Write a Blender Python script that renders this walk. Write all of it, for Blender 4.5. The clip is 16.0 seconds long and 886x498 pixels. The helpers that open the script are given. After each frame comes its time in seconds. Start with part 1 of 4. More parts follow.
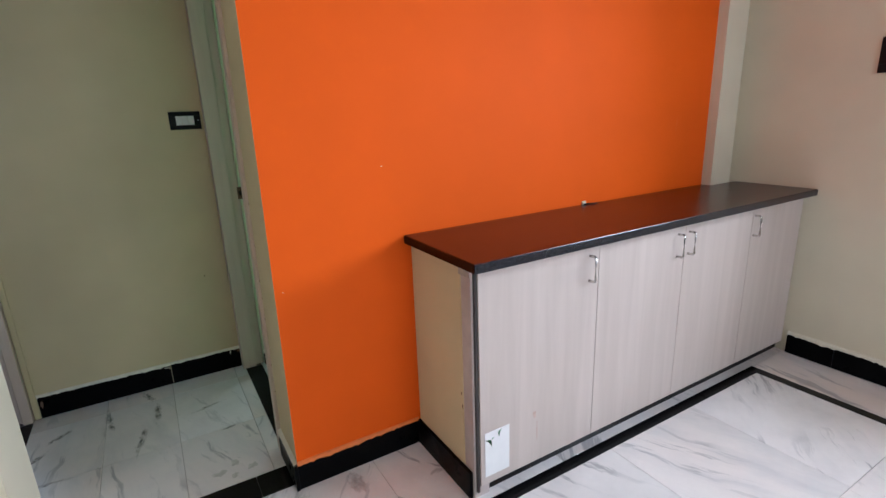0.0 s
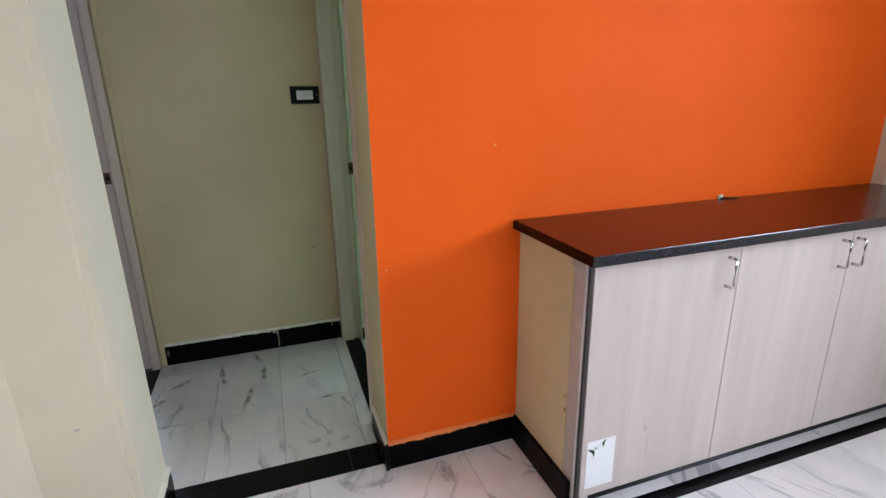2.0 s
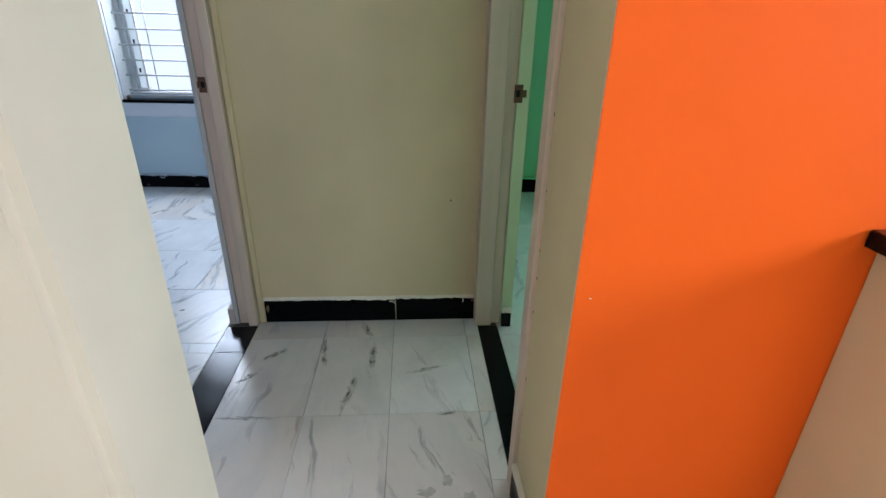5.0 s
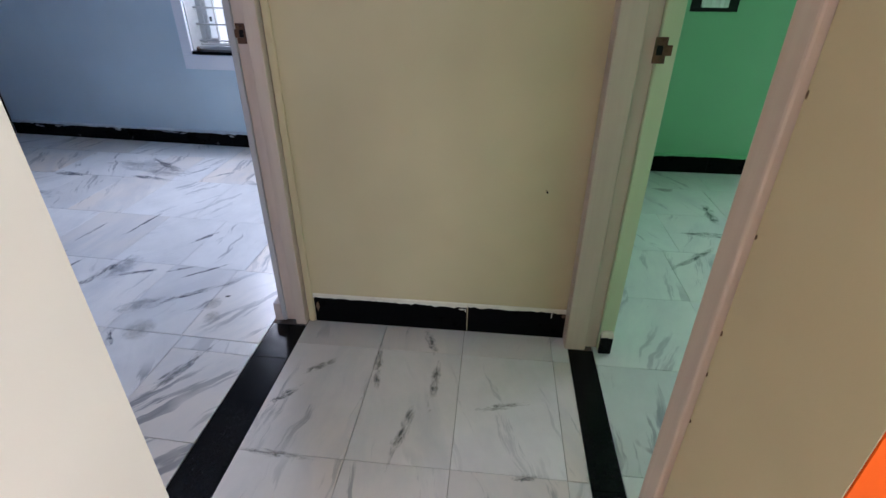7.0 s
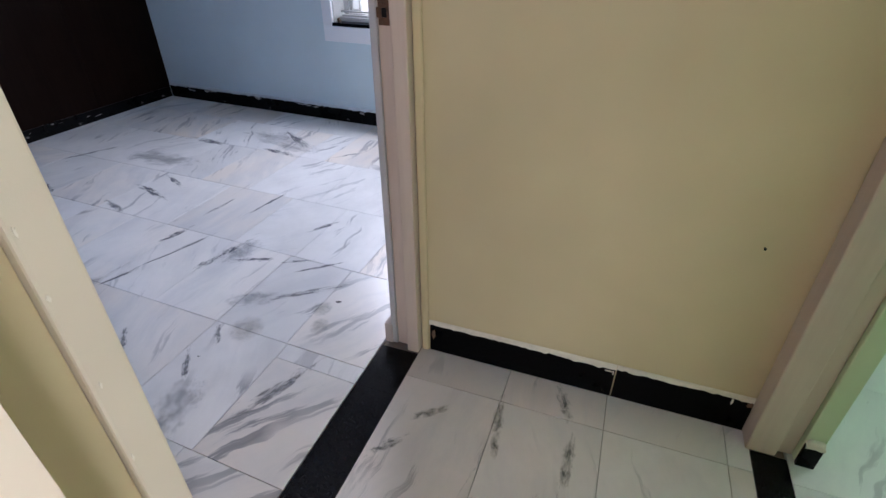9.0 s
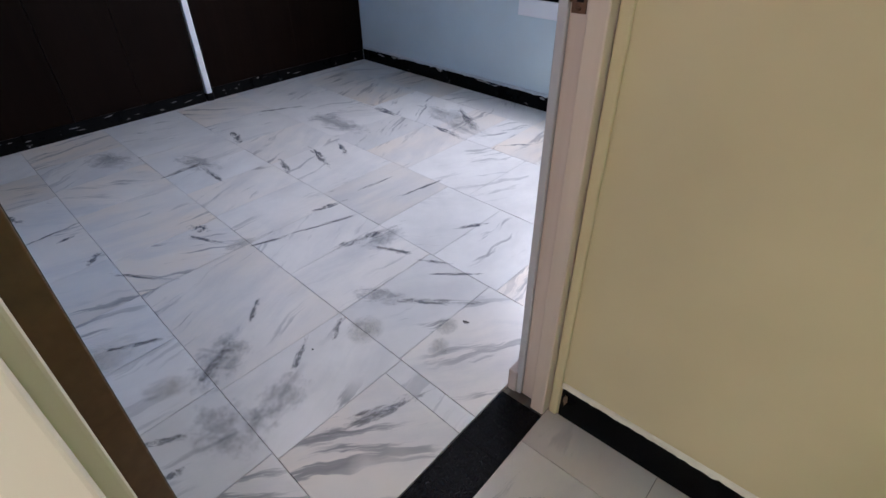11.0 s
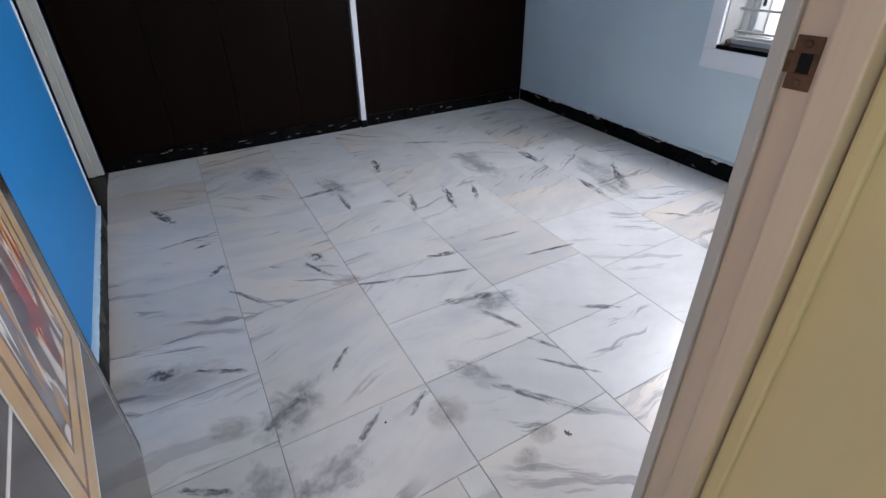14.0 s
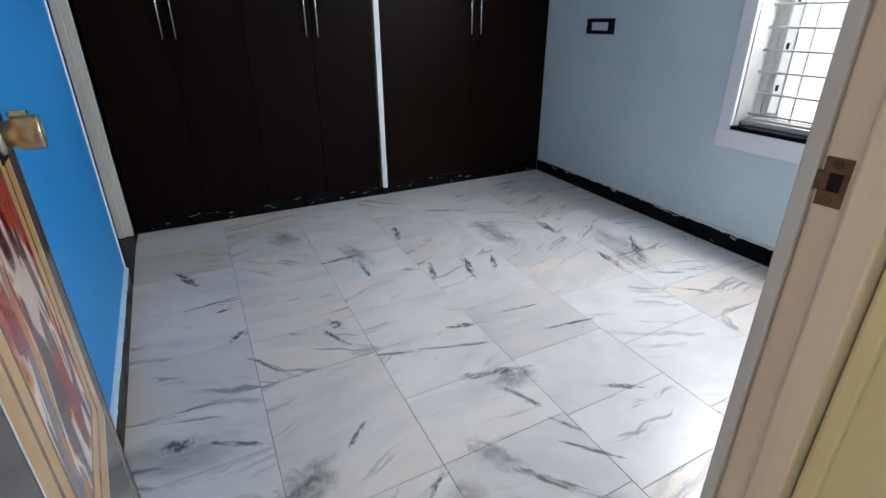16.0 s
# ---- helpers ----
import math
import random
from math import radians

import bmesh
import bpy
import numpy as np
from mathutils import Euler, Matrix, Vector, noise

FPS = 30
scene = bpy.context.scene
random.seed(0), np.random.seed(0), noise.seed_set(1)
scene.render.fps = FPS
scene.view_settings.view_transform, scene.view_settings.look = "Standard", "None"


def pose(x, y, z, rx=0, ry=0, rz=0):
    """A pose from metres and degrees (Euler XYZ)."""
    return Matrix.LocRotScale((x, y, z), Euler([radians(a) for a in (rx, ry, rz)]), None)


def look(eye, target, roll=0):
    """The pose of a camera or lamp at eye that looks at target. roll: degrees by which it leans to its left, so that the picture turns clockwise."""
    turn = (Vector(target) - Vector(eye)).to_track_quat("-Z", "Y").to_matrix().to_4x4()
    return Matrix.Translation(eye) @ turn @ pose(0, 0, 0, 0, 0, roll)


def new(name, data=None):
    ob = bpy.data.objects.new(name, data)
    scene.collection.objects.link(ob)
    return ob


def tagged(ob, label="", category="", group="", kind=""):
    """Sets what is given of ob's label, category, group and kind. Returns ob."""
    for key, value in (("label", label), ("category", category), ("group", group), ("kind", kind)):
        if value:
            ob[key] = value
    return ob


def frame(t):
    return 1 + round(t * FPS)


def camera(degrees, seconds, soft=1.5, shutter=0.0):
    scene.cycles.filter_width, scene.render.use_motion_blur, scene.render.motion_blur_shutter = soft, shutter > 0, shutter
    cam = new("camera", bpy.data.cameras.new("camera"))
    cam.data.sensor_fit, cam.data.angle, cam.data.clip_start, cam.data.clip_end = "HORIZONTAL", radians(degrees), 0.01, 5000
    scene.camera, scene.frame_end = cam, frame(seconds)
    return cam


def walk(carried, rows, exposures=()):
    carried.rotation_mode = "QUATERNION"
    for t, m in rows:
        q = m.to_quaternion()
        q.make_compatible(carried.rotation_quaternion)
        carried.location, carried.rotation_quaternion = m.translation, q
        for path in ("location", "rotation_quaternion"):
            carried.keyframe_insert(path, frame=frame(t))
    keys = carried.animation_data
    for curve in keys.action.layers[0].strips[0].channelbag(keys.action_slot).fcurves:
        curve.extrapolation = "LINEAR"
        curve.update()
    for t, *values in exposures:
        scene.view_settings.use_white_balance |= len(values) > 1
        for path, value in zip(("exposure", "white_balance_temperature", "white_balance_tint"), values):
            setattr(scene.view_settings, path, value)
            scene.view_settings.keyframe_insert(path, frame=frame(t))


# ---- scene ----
cam = camera(83.4, 16.0)
PATH = [
    (0, (-0.31, -1.683, 1.385), (0.666, -0.021, 0.851), -2.1),
    (0.5, (-0.302, -1.683, 1.389), (0.617, 0.02, 0.886), -2.2),
    (1, (-0.289, -1.685, 1.388), (0.531, 0.07, 0.893), -2.0),
    (1.5, (-0.286, -1.668, 1.371), (0.427, 0.128, 0.856), -1.5),
    (2, (-0.302, -1.571, 1.349), (0.317, 0.242, 0.774), -1.1),
    (2.5, (-0.337, -1.435, 1.337), (0.197, 0.382, 0.693), -0.6),
    (3, (-0.353, -1.325, 1.325), (0.114, 0.488, 0.622), -0.2),
    (3.5, (-0.308, -1.183, 1.303), (0.046, 0.642, 0.564), -0.6),
    (3.7, (-0.276, -1.124, 1.306), (0.026, 0.705, 0.556), -0.7),
    (5.8, (-0.312, -0.569, 1.189), (-0.224, 1.211, 0.281), 1.6),
    (6, (-0.363, -0.531, 1.181), (-0.284, 1.239, 0.254), 1.4),
    (6.5, (-0.33, -0.399, 1.184), (-0.407, 1.355, 0.226), 0.7),
    (7, (-0.306, -0.291, 1.186), (-0.483, 1.442, 0.202), 0.4),
    (7.5, (-0.322, -0.208, 1.174), (-0.581, 1.508, 0.18), 0.7),
    (8, (-0.381, -0.099, 1.169), (-0.702, 1.597, 0.16), 1.3),
    (8.5, (-0.432, -0.019, 1.174), (-0.833, 1.649, 0.146), 1.1),
    (9, (-0.479, 0.051, 1.171), (-1.065, 1.636, 0.101), -0.1),
    (9.5, (-0.501, 0.138, 1.151), (-1.334, 1.598, 0.067), -1.4),
    (9.7, (-0.503, 0.192, 1.157), (-1.419, 1.598, 0.069), -1.5),
    (11.8, (-0.675, 0.401, 1.134), (-1.858, 1.508, -0.039), -0.7),
    (12, (-0.683, 0.428, 1.126), (-1.915, 1.484, -0.043), -0.9),
    (12.5, (-0.709, 0.52, 1.117), (-2.057, 1.462, -0.02), -0.9),
    (13, (-0.724, 0.571, 1.11), (-2.128, 1.452, -0.01), -0.9),
    (13.5, (-0.74, 0.582, 1.12), (-2.185, 1.438, 0.034), -0.9),
    (14, (-0.756, 0.573, 1.131), (-2.237, 1.422, 0.089), -0.9),
    (14.5, (-0.765, 0.56, 1.142), (-2.28, 1.41, 0.151), -0.7),
    (15, (-0.769, 0.556, 1.151), (-2.31, 1.416, 0.211), -0.5),
    (15.5, (-0.775, 0.554, 1.166), (-2.346, 1.419, 0.281), -0.5),
    (16, (-0.779, 0.551, 1.181), (-2.382, 1.412, 0.351), -0.2),
]
EXPOSURES = [
    (0, -1.10, 5300, 10),
    (3.5, -0.88, 5350, 10),
    (6.5, -0.58, 5450, 18),
    (7.5, -0.52, 5600, 24),
    (9.0, -0.42, 5900, 23),
    (12, -0.42, 6200, 23),
    (16, -0.27, 6450, 14),
]
walk(cam, [(t, look(e, g, r)) for t, e, g, r in PATH], EXPOSURES)


# ---- world, sun, window light ----
world = bpy.data.worlds.new("sky")
scene.world = world
world.use_nodes = True
wn = world.node_tree.nodes
sky = wn.new("ShaderNodeTexSky")
sky.sky_type = "NISHITA"
sky.sun_disc = False
sky.sun_elevation = radians(52)
sky.sun_rotation = radians(-20)
world.node_tree.links.new(sky.outputs[0], wn["Background"].inputs[0])
wn["Background"].inputs[1].default_value = 0.10

sun = new("sun", bpy.data.lights.new("sun", "SUN"))
sun.data.energy, sun.data.angle, sun.data.color = 1.0, radians(12), (1.0, 0.96, 0.9)
sun.matrix_world = look((0, 0, 10), (3.0, -7.5, 0))


def window_light(name, eye, target, w, h, watts, colour):
    lamp = new(name, bpy.data.lights.new(name, "AREA"))
    lamp.data.shape, lamp.data.size, lamp.data.size_y = "RECTANGLE", w, h
    lamp.data.energy, lamp.data.color = watts, colour
    lamp.matrix_world = look(eye, target)
    return lamp


window_light("daylight_hall_side", (3.45, -1.98, 2.05), (0.8, -1.0, 0.5), 1.6, 1.3, 505, (1.0, 0.98, 0.96))
window_light("daylight_hall_back", (1.1, -4.55, 1.45), (0.9, -1.0, 0.7), 1.9, 2.0, 110, (1.0, 0.98, 0.96))
window_light("daylight_blue_room", (-1.903, 3.394, 1.66), (-1.963, 2.396, 1.40), 1.0, 0.55, 89, (0.95, 0.98, 1.0))
# added lamp: no source is known here, it stands in for an assumed window
window_light("added_light_green_room", (2.65, 3.45, 1.65), (1.6, 1.2, 0.5), 1.2, 1.2, 135, (1.0, 0.99, 0.95))

# ---- materials ----


def shade(name, rough=0.6, metal=0.0, spec=0.5):
    m = bpy.data.materials.new(name)
    m.use_nodes = True
    n, l = m.node_tree.nodes, m.node_tree.links
    b = n["Principled BSDF"]
    b.inputs["Roughness"].default_value = rough
    b.inputs["Metallic"].default_value = metal
    b.inputs["Specular IOR Level"].default_value = spec
    return m, n, l, b


def noise_of(n, l, vec, scale, detail=4.0, rough=0.55, distort=0.0):
    t = n.new("ShaderNodeTexNoise")
    t.inputs["Scale"].default_value = scale
    t.inputs["Detail"].default_value = detail
    t.inputs["Roughness"].default_value = rough
    t.inputs["Distortion"].default_value = distort
    l.new(vec, t.inputs["Vector"])
    return t.outputs["Fac"]


def ramp_of(n, l, fac, stops):
    r = n.new("ShaderNodeValToRGB")
    e = r.color_ramp.elements
    while len(e) < len(stops):
        e.new(0.5)
    for k, (p, c) in zip(e, stops):
        k.position = p
        k.color = (c[0], c[1], c[2], 1) if not isinstance(c, (int, float)) else (c, c, c, 1)
    l.new(fac, r.inputs[0])
    return r.outputs[0]


def mix_of(n, l, fac, a, b, kind="MIX"):
    x = n.new("ShaderNodeMix")
    x.data_type, x.blend_type = "RGBA", kind
    for sock, v in ((x.inputs[0], fac), (x.inputs[6], a), (x.inputs[7], b)):
        if isinstance(v, (int, float)):
            sock.default_value = v
        elif isinstance(v, tuple):
            sock.default_value = (*v, 1)
        else:
            l.new(v, sock)
    return x.outputs[2]


def bump_of(n, l, b, height, strength=0.2, dist=0.002):
    u = n.new("ShaderNodeBump")
    u.inputs["Strength"].default_value = strength
    u.inputs["Distance"].default_value = dist
    l.new(height, u.inputs["Height"])
    l.new(u.outputs[0], b.inputs["Normal"])


def coord(n, kind="Object"):
    return n.new("ShaderNodeTexCoord").outputs[kind]


def mapped(n, l, vec, scale=(1, 1, 1), rot=(0, 0, 0)):
    m = n.new("ShaderNodeMapping")
    m.inputs["Scale"].default_value = scale
    m.inputs["Rotation"].default_value = rot
    l.new(vec, m.inputs["Vector"])
    return m.outputs[0]


def paint(name, colour, rough=0.6, vary=0.06, scuff=(0.62, 0.6, 0.55), scuffs=0.25):
    """Emulsion paint on plaster: roller stipple, slow unevenness and a few rubbed marks."""
    m, n, l, b = shade(name, rough, 0, 0.12)
    c = coord(n)
    slow = noise_of(n, l, c, 1.7, 3)
    light = tuple(min(1, v * (1 + vary)) for v in colour)
    dark = tuple(v * (1 - vary) for v in colour)
    col = ramp_of(n, l, slow, [(0.3, dark), (0.7, light)])
    streak = noise_of(n, l, mapped(n, l, c, (3, 3, 0.6)), 6, 5, 0.6)
    spots = ramp_of(n, l, streak, [(0.70, 0.0), (0.78, scuffs)])
    col = mix_of(n, l, spots, col, scuff)
    l.new(col, b.inputs["Base Color"])
    fine = noise_of(n, l, c, 260, 2)
    wide = noise_of(n, l, c, 14, 4)
    bump_of(n, l, b, mix_of(n, l, 0.6, fine, wide), 0.12, 0.002)
    return m


def marble(name, white=(0.79, 0.78, 0.77), warm=(0.78, 0.68, 0.58), rough=0.26, veins=1.0):
    """Polished white marble slab; each slab turns and shifts its veining."""
    m, n, l, b = shade(name, rough, 0, 0.5)
    info = n.new("ShaderNodeObjectInfo").outputs["Random"]
    c = coord(n)

    def scaled(k, add=0.0):
        x = n.new("ShaderNodeMath")
        x.operation = "MULTIPLY_ADD"
        x.inputs[1].default_value, x.inputs[2].default_value = k, add
        l.new(info, x.inputs[0])
        return x.outputs[0]

    turn = n.new("ShaderNodeVectorRotate")
    turn.rotation_type = "Z_AXIS"
    l.new(c, turn.inputs["Vector"])
    l.new(scaled(1.5, 0.85), turn.inputs["Angle"])
    shift = n.new("ShaderNodeCombineXYZ")
    l.new(scaled(37.0), shift.inputs[0])
    l.new(scaled(91.0), shift.inputs[1])
    add = n.new("ShaderNodeVectorMath")
    l.new(turn.outputs[0], add.inputs[0])
    l.new(shift.outputs[0], add.inputs[1])
    v = add.outputs[0]

    def fract_of(value):
        x = n.new("ShaderNodeMath")
        x.operation = "FRACT"
        l.new(value, x.inputs[0])
        return x.outputs[0]

    tone = fract_of(scaled(13.3))
    cloud = noise_of(n, l, v, 4.2, 6, 0.6)
    body = ramp_of(n, l, cloud, [(0.25, tuple(x * 0.84 for x in white)), (0.58, white), (0.9, tuple(min(1, x * 1.06) for x in white))])
    wmask = mix_of(n, l, 1.0, ramp_of(n, l, tone, [(0.25, 0.0), (0.95, 0.9)]), ramp_of(n, l, noise_of(n, l, v, 2.1, 3), [(0.35, 0.1), (0.65, 1.0)]), "MULTIPLY")
    body = mix_of(n, l, wmask, body, warm)
    body = mix_of(n, l, 1.0, body, ramp_of(n, l, fract_of(scaled(29.7)), [(0.0, 0.86), (0.35, 0.97), (1.0, 1.0)]), "MULTIPLY")
    # long broken streaks that crowd in places and leave others clean
    wob = n.new("ShaderNodeTexNoise")
    wob.inputs["Scale"].default_value, wob.inputs["Detail"].default_value = 5.0, 3.0
    l.new(v, wob.inputs["Vector"])
    bend = n.new("ShaderNodeVectorMath")
    bend.operation = "MULTIPLY_ADD"
    l.new(wob.outputs["Color"], bend.inputs[0])
    bend.inputs[1].default_value = (0.17, 0.10, 0.0)
    l.new(v, bend.inputs[2])
    w = bend.outputs[0]
    fine = noise_of(n, l, mapped(n, l, w, (0.8, 8.0, 1)), 2.0, 8, 0.68)
    bold = noise_of(n, l, mapped(n, l, w, (0.7, 5.5, 1)), 1.8, 5, 0.6)
    crowd = noise_of(n, l, w, 2.1, 3, 0.55)
    gate = ramp_of(n, l, crowd, [(0.42, 0.0), (0.56, 1.0)])
    slab = ramp_of(n, l, tone, [(0.0, 0.25), (0.2, 1.0), (0.45, 0.4), (0.7, 1.0), (1.0, 0.7)])
    thin = mix_of(n, l, 1.0, ramp_of(n, l, fine, [(0.57, 0.0), (0.61, 0.8), (0.66, 1.0)]), gate, "MULTIPLY")
    thick = mix_of(n, l, 1.0, ramp_of(n, l, bold, [(0.60, 0.0), (0.63, 0.9), (0.675, 1.0)]), ramp_of(n, l, crowd, [(0.46, 0.0), (0.58, 1.0)]), "MULTIPLY")
    vm = mix_of(n, l, 1.0, mix_of(n, l, 1.0, thin, thick, "LIGHTEN"), slab, "MULTIPLY")
    vm = mix_of(n, l, 1.0, vm, (1.0 * veins, 1.0 * veins, 1.0 * veins), "MULTIPLY")
    # soft grey wisps that follow the streaks
    s2 = noise_of(n, l, mapped(n, l, w, (0.8, 4.0, 1)), 1.6, 6, 0.62)
    soft = mix_of(n, l, 1.0, ramp_of(n, l, s2, [(0.47, 0.0), (0.76, 0.85 * veins)]), ramp_of(n, l, tone, [(0.1, 0.4), (0.6, 1.0)]), "MULTIPLY")
    body = mix_of(n, l, soft, body, (0.46, 0.47, 0.50))
    body = mix_of(n, l, vm, body, (0.09, 0.10, 0.13))
    # a few dark stains
    spot = ramp_of(n, l, noise_of(n, l, v, 5.5, 3, 0.5, 0.6), [(0.735, 0.0), (0.80, 0.75)])
    body = mix_of(n, l, spot, body, (0.16, 0.15, 0.15))
    l.new(body, b.inputs["Base Color"])
    return m


def granite(name, colour=(0.006, 0.006, 0.007), rough=0.2, smear=0.0, spec=0.16, dusty=2.0, relief=0.05):
    m, n, l, b = shade(name, rough, 0, spec)
    c = coord(n)
    fleck = noise_of(n, l, c, 220, 2)
    col = ramp_of(n, l, fleck, [(0.45, tuple(x * 0.6 for x in colour)), (0.75, tuple(x * 1.4 for x in colour))])
    if smear:
        wide = noise_of(n, l, mapped(n, l, c, (1, 1, 2.2)), 9, 5, 0.65)
        mask = ramp_of(n, l, wide, [(0.66, 0.0), (0.70, smear)])
        col = mix_of(n, l, mask, col, (0.45, 0.44, 0.42))
    l.new(col, b.inputs["Base Color"])
    dust = noise_of(n, l, c, 7, 5, 0.6)
    l.new(ramp_of(n, l, dust, [(0.35, rough * 0.7), (0.75, rough * dusty)]), b.inputs["Roughness"])
    bump_of(n, l, b, noise_of(n, l, c, 40, 3), relief, 0.001)
    return m


def timber(name, dark, light, rough=0.5, grain=(26, 26, 1.1), spec=0.4):
    m, n, l, b = shade(name, rough, 0, spec)
    c = coord(n)
    g = noise_of(n, l, mapped(n, l, c, grain), 1.6, 6, 0.6, 0.4)
    broad = noise_of(n, l, mapped(n, l, c, (grain[0] * 0.18, grain[1] * 0.18, grain[2] * 0.5)), 1.5, 3)
    col = ramp_of(n, l, mix_of(n, l, 0.45, g, broad), [(0.3, dark), (0.7, light)])
    l.new(col, b.inputs["Base Color"])
    l.new(ramp_of(n, l, broad, [(0.3, rough * 0.85), (0.7, rough * 1.2)]), b.inputs["Roughness"])
    bump_of(n, l, b, g, 0.08, 0.001)
    return m


def plain(name, colour, rough=0.4, metal=0.0, vary=0.1, scale=40):
    m, n, l, b = shade(name, rough, metal)
    c = coord(n)
    f = noise_of(n, l, c, scale, 4)
    l.new(ramp_of(n, l, f, [(0.3, tuple(v * (1 - vary) for v in colour)), (0.7, tuple(min(1, v * (1 + vary)) for v in colour))]), b.inputs["Base Color"])
    l.new(ramp_of(n, l, f, [(0.3, rough * 0.85), (0.75, min(1, rough * 1.3))]), b.inputs["Roughness"])
    return m


M_CREAM = paint("cream_wall_paint", (0.60, 0.515, 0.315), 0.6, 0.09, (0.5, 0.46, 0.33), 0.35)
M_PALE = paint("off_white_wall_paint", (0.67, 0.615, 0.475))
M_ORANGE = paint("orange_wall_paint", (0.80, 0.114, 0.001), 0.6, 0.05, (0.85, 0.45, 0.25), 0.1)
M_BLUE = paint("pale_blue_wall_paint", (0.68, 0.785, 0.815), 0.5, 0.05, (0.7, 0.74, 0.76), 0.15)
M_BLUE2 = paint("bright_blue_wall_paint", (0.026, 0.24, 0.58), 0.45, 0.05, (0.3, 0.5, 0.75), 0.12)
M_GREEN = paint("green_wall_paint", (0.27, 0.53, 0.31), 0.5, 0.05, (0.4, 0.6, 0.4), 0.12)
M_CEIL = paint("white_ceiling_paint", (0.82, 0.81, 0.78))
M_FRAME = timber("primed_door_frame", (0.51, 0.41, 0.325), (0.66, 0.555, 0.45), 0.45, (14, 14, 0.8))
M_OUTER = paint("outside_plaster", (0.6, 0.58, 0.54), 0.8)
M_MARBLE = marble("white_marble_slab", rough=0.3, veins=0.78)
M_MARBLE_G = marble("greenish_marble_slab", (0.72, 0.77, 0.72), (0.7, 0.72, 0.64), 0.34, 0.6)
M_MARBLE_H = marble("hall_marble_slab", (0.84, 0.81, 0.80), (0.76, 0.66, 0.60), 0.2, 0.55)
M_GROUT = plain("grey_joint_filler", (0.25, 0.21, 0.175), 0.8, 0, 0.3, 9)
M_GRANITE = granite("black_granite", dusty=1.35)
# black stone greyed so that its colour carries the edge's reflected light
M_EDGESTONE = granite("black_edge_stone_with_sheen", (0.022, 0.022, 0.027), 0.24, spec=0.45)
M_SKIRT = granite("black_skirting_stone", (0.003, 0.003, 0.0033), 0.3, 0.0, 0.06)
M_SKIRT_WORN = granite("black_skirting_smeared", (0.004, 0.004, 0.0044), 0.3, 0.55, 0.08)
# black stone; the orange wall's reflection is put into its red base colour
M_TOP = plain("black_stone_orange_reflection", (0.036, 0.005, 0.005), 0.25, 0, 0.06, 1.5)
for stone in (M_TOP, M_EDGESTONE):
    rough_in = stone.node_tree.nodes["Principled BSDF"].inputs["Roughness"]
    stone.node_tree.links.remove(rough_in.links[0])
M_LAM = timber("pale_grain_laminate", (0.47, 0.40, 0.355), (0.60, 0.52, 0.47), 0.45, (13, 13, 0.7))
M_EDGE = plain("dark_edge_and_gap_shade", (0.045, 0.038, 0.035), 0.5)
M_PUTTY = plain("grey_pink_putty", (0.50, 0.43, 0.40), 0.7, 0, 0.12, 12)
M_WARD = timber("dark_wenge_laminate", (0.0045, 0.0021, 0.0014), (0.011, 0.0054, 0.0036), 0.40, (20, 20, 0.9), 0.05)
M_STEEL = plain("brushed_steel", (0.62, 0.60, 0.57), 0.22, 1.0, 0.06, 90)
M_BRASS = plain("aged_brass", (0.55, 0.50, 0.38), 0.36, 1.0, 0.12, 50)
M_RUST = plain("rusted_strike_plate", (0.12, 0.065, 0.038), 0.6, 0.35, 0.4, 60)
M_BLACK = plain("black_plastic_and_hole_shade", (0.006, 0.006, 0.0065), 0.5)
M_BLACK.node_tree.nodes["Principled BSDF"].inputs["Specular IOR Level"].default_value = 0.2
M_WHITE = plain("white_plastic", (0.80, 0.80, 0.78), 0.35, 0, 0.03)
M_TRIM = paint("white_trim_paint", (0.92, 0.92, 0.93), 0.4, 0.03)
M_ALU = plain("white_coated_aluminium", (0.60, 0.60, 0.58), 0.4, 0.0, 0.06)
M_PAPER = plain("white_paper", (0.80, 0.80, 0.79), 0.6, 0, 0.03, 20)
M_LEAFINK = plain("green_print", (0.03, 0.30, 0.08), 0.6)
M_DIRT = plain("dried_brown_dirt", (0.16, 0.10, 0.06), 0.8, 0, 0.3, 60)
M_FILL = plain("white_paint_bead", (0.74, 0.70, 0.58), 0.6, 0, 0.08, 30)
M_DOORBROWN = timber("varnished_brown_wood", (0.085, 0.036, 0.014), (0.17, 0.08, 0.032), 0.35, (3, 22, 22))


def frosted():
    m, n, l, b = shade("frosted_glass", 0.35)
    b.inputs["Base Color"].default_value = (0.86, 0.9, 0.88, 1)
    b.inputs["Transmission Weight"].default_value = 0.85
    c = coord(n)
    bump_of(n, l, b, noise_of(n, l, c, 120, 3), 0.3, 0.001)
    return m


M_FROST = frosted()


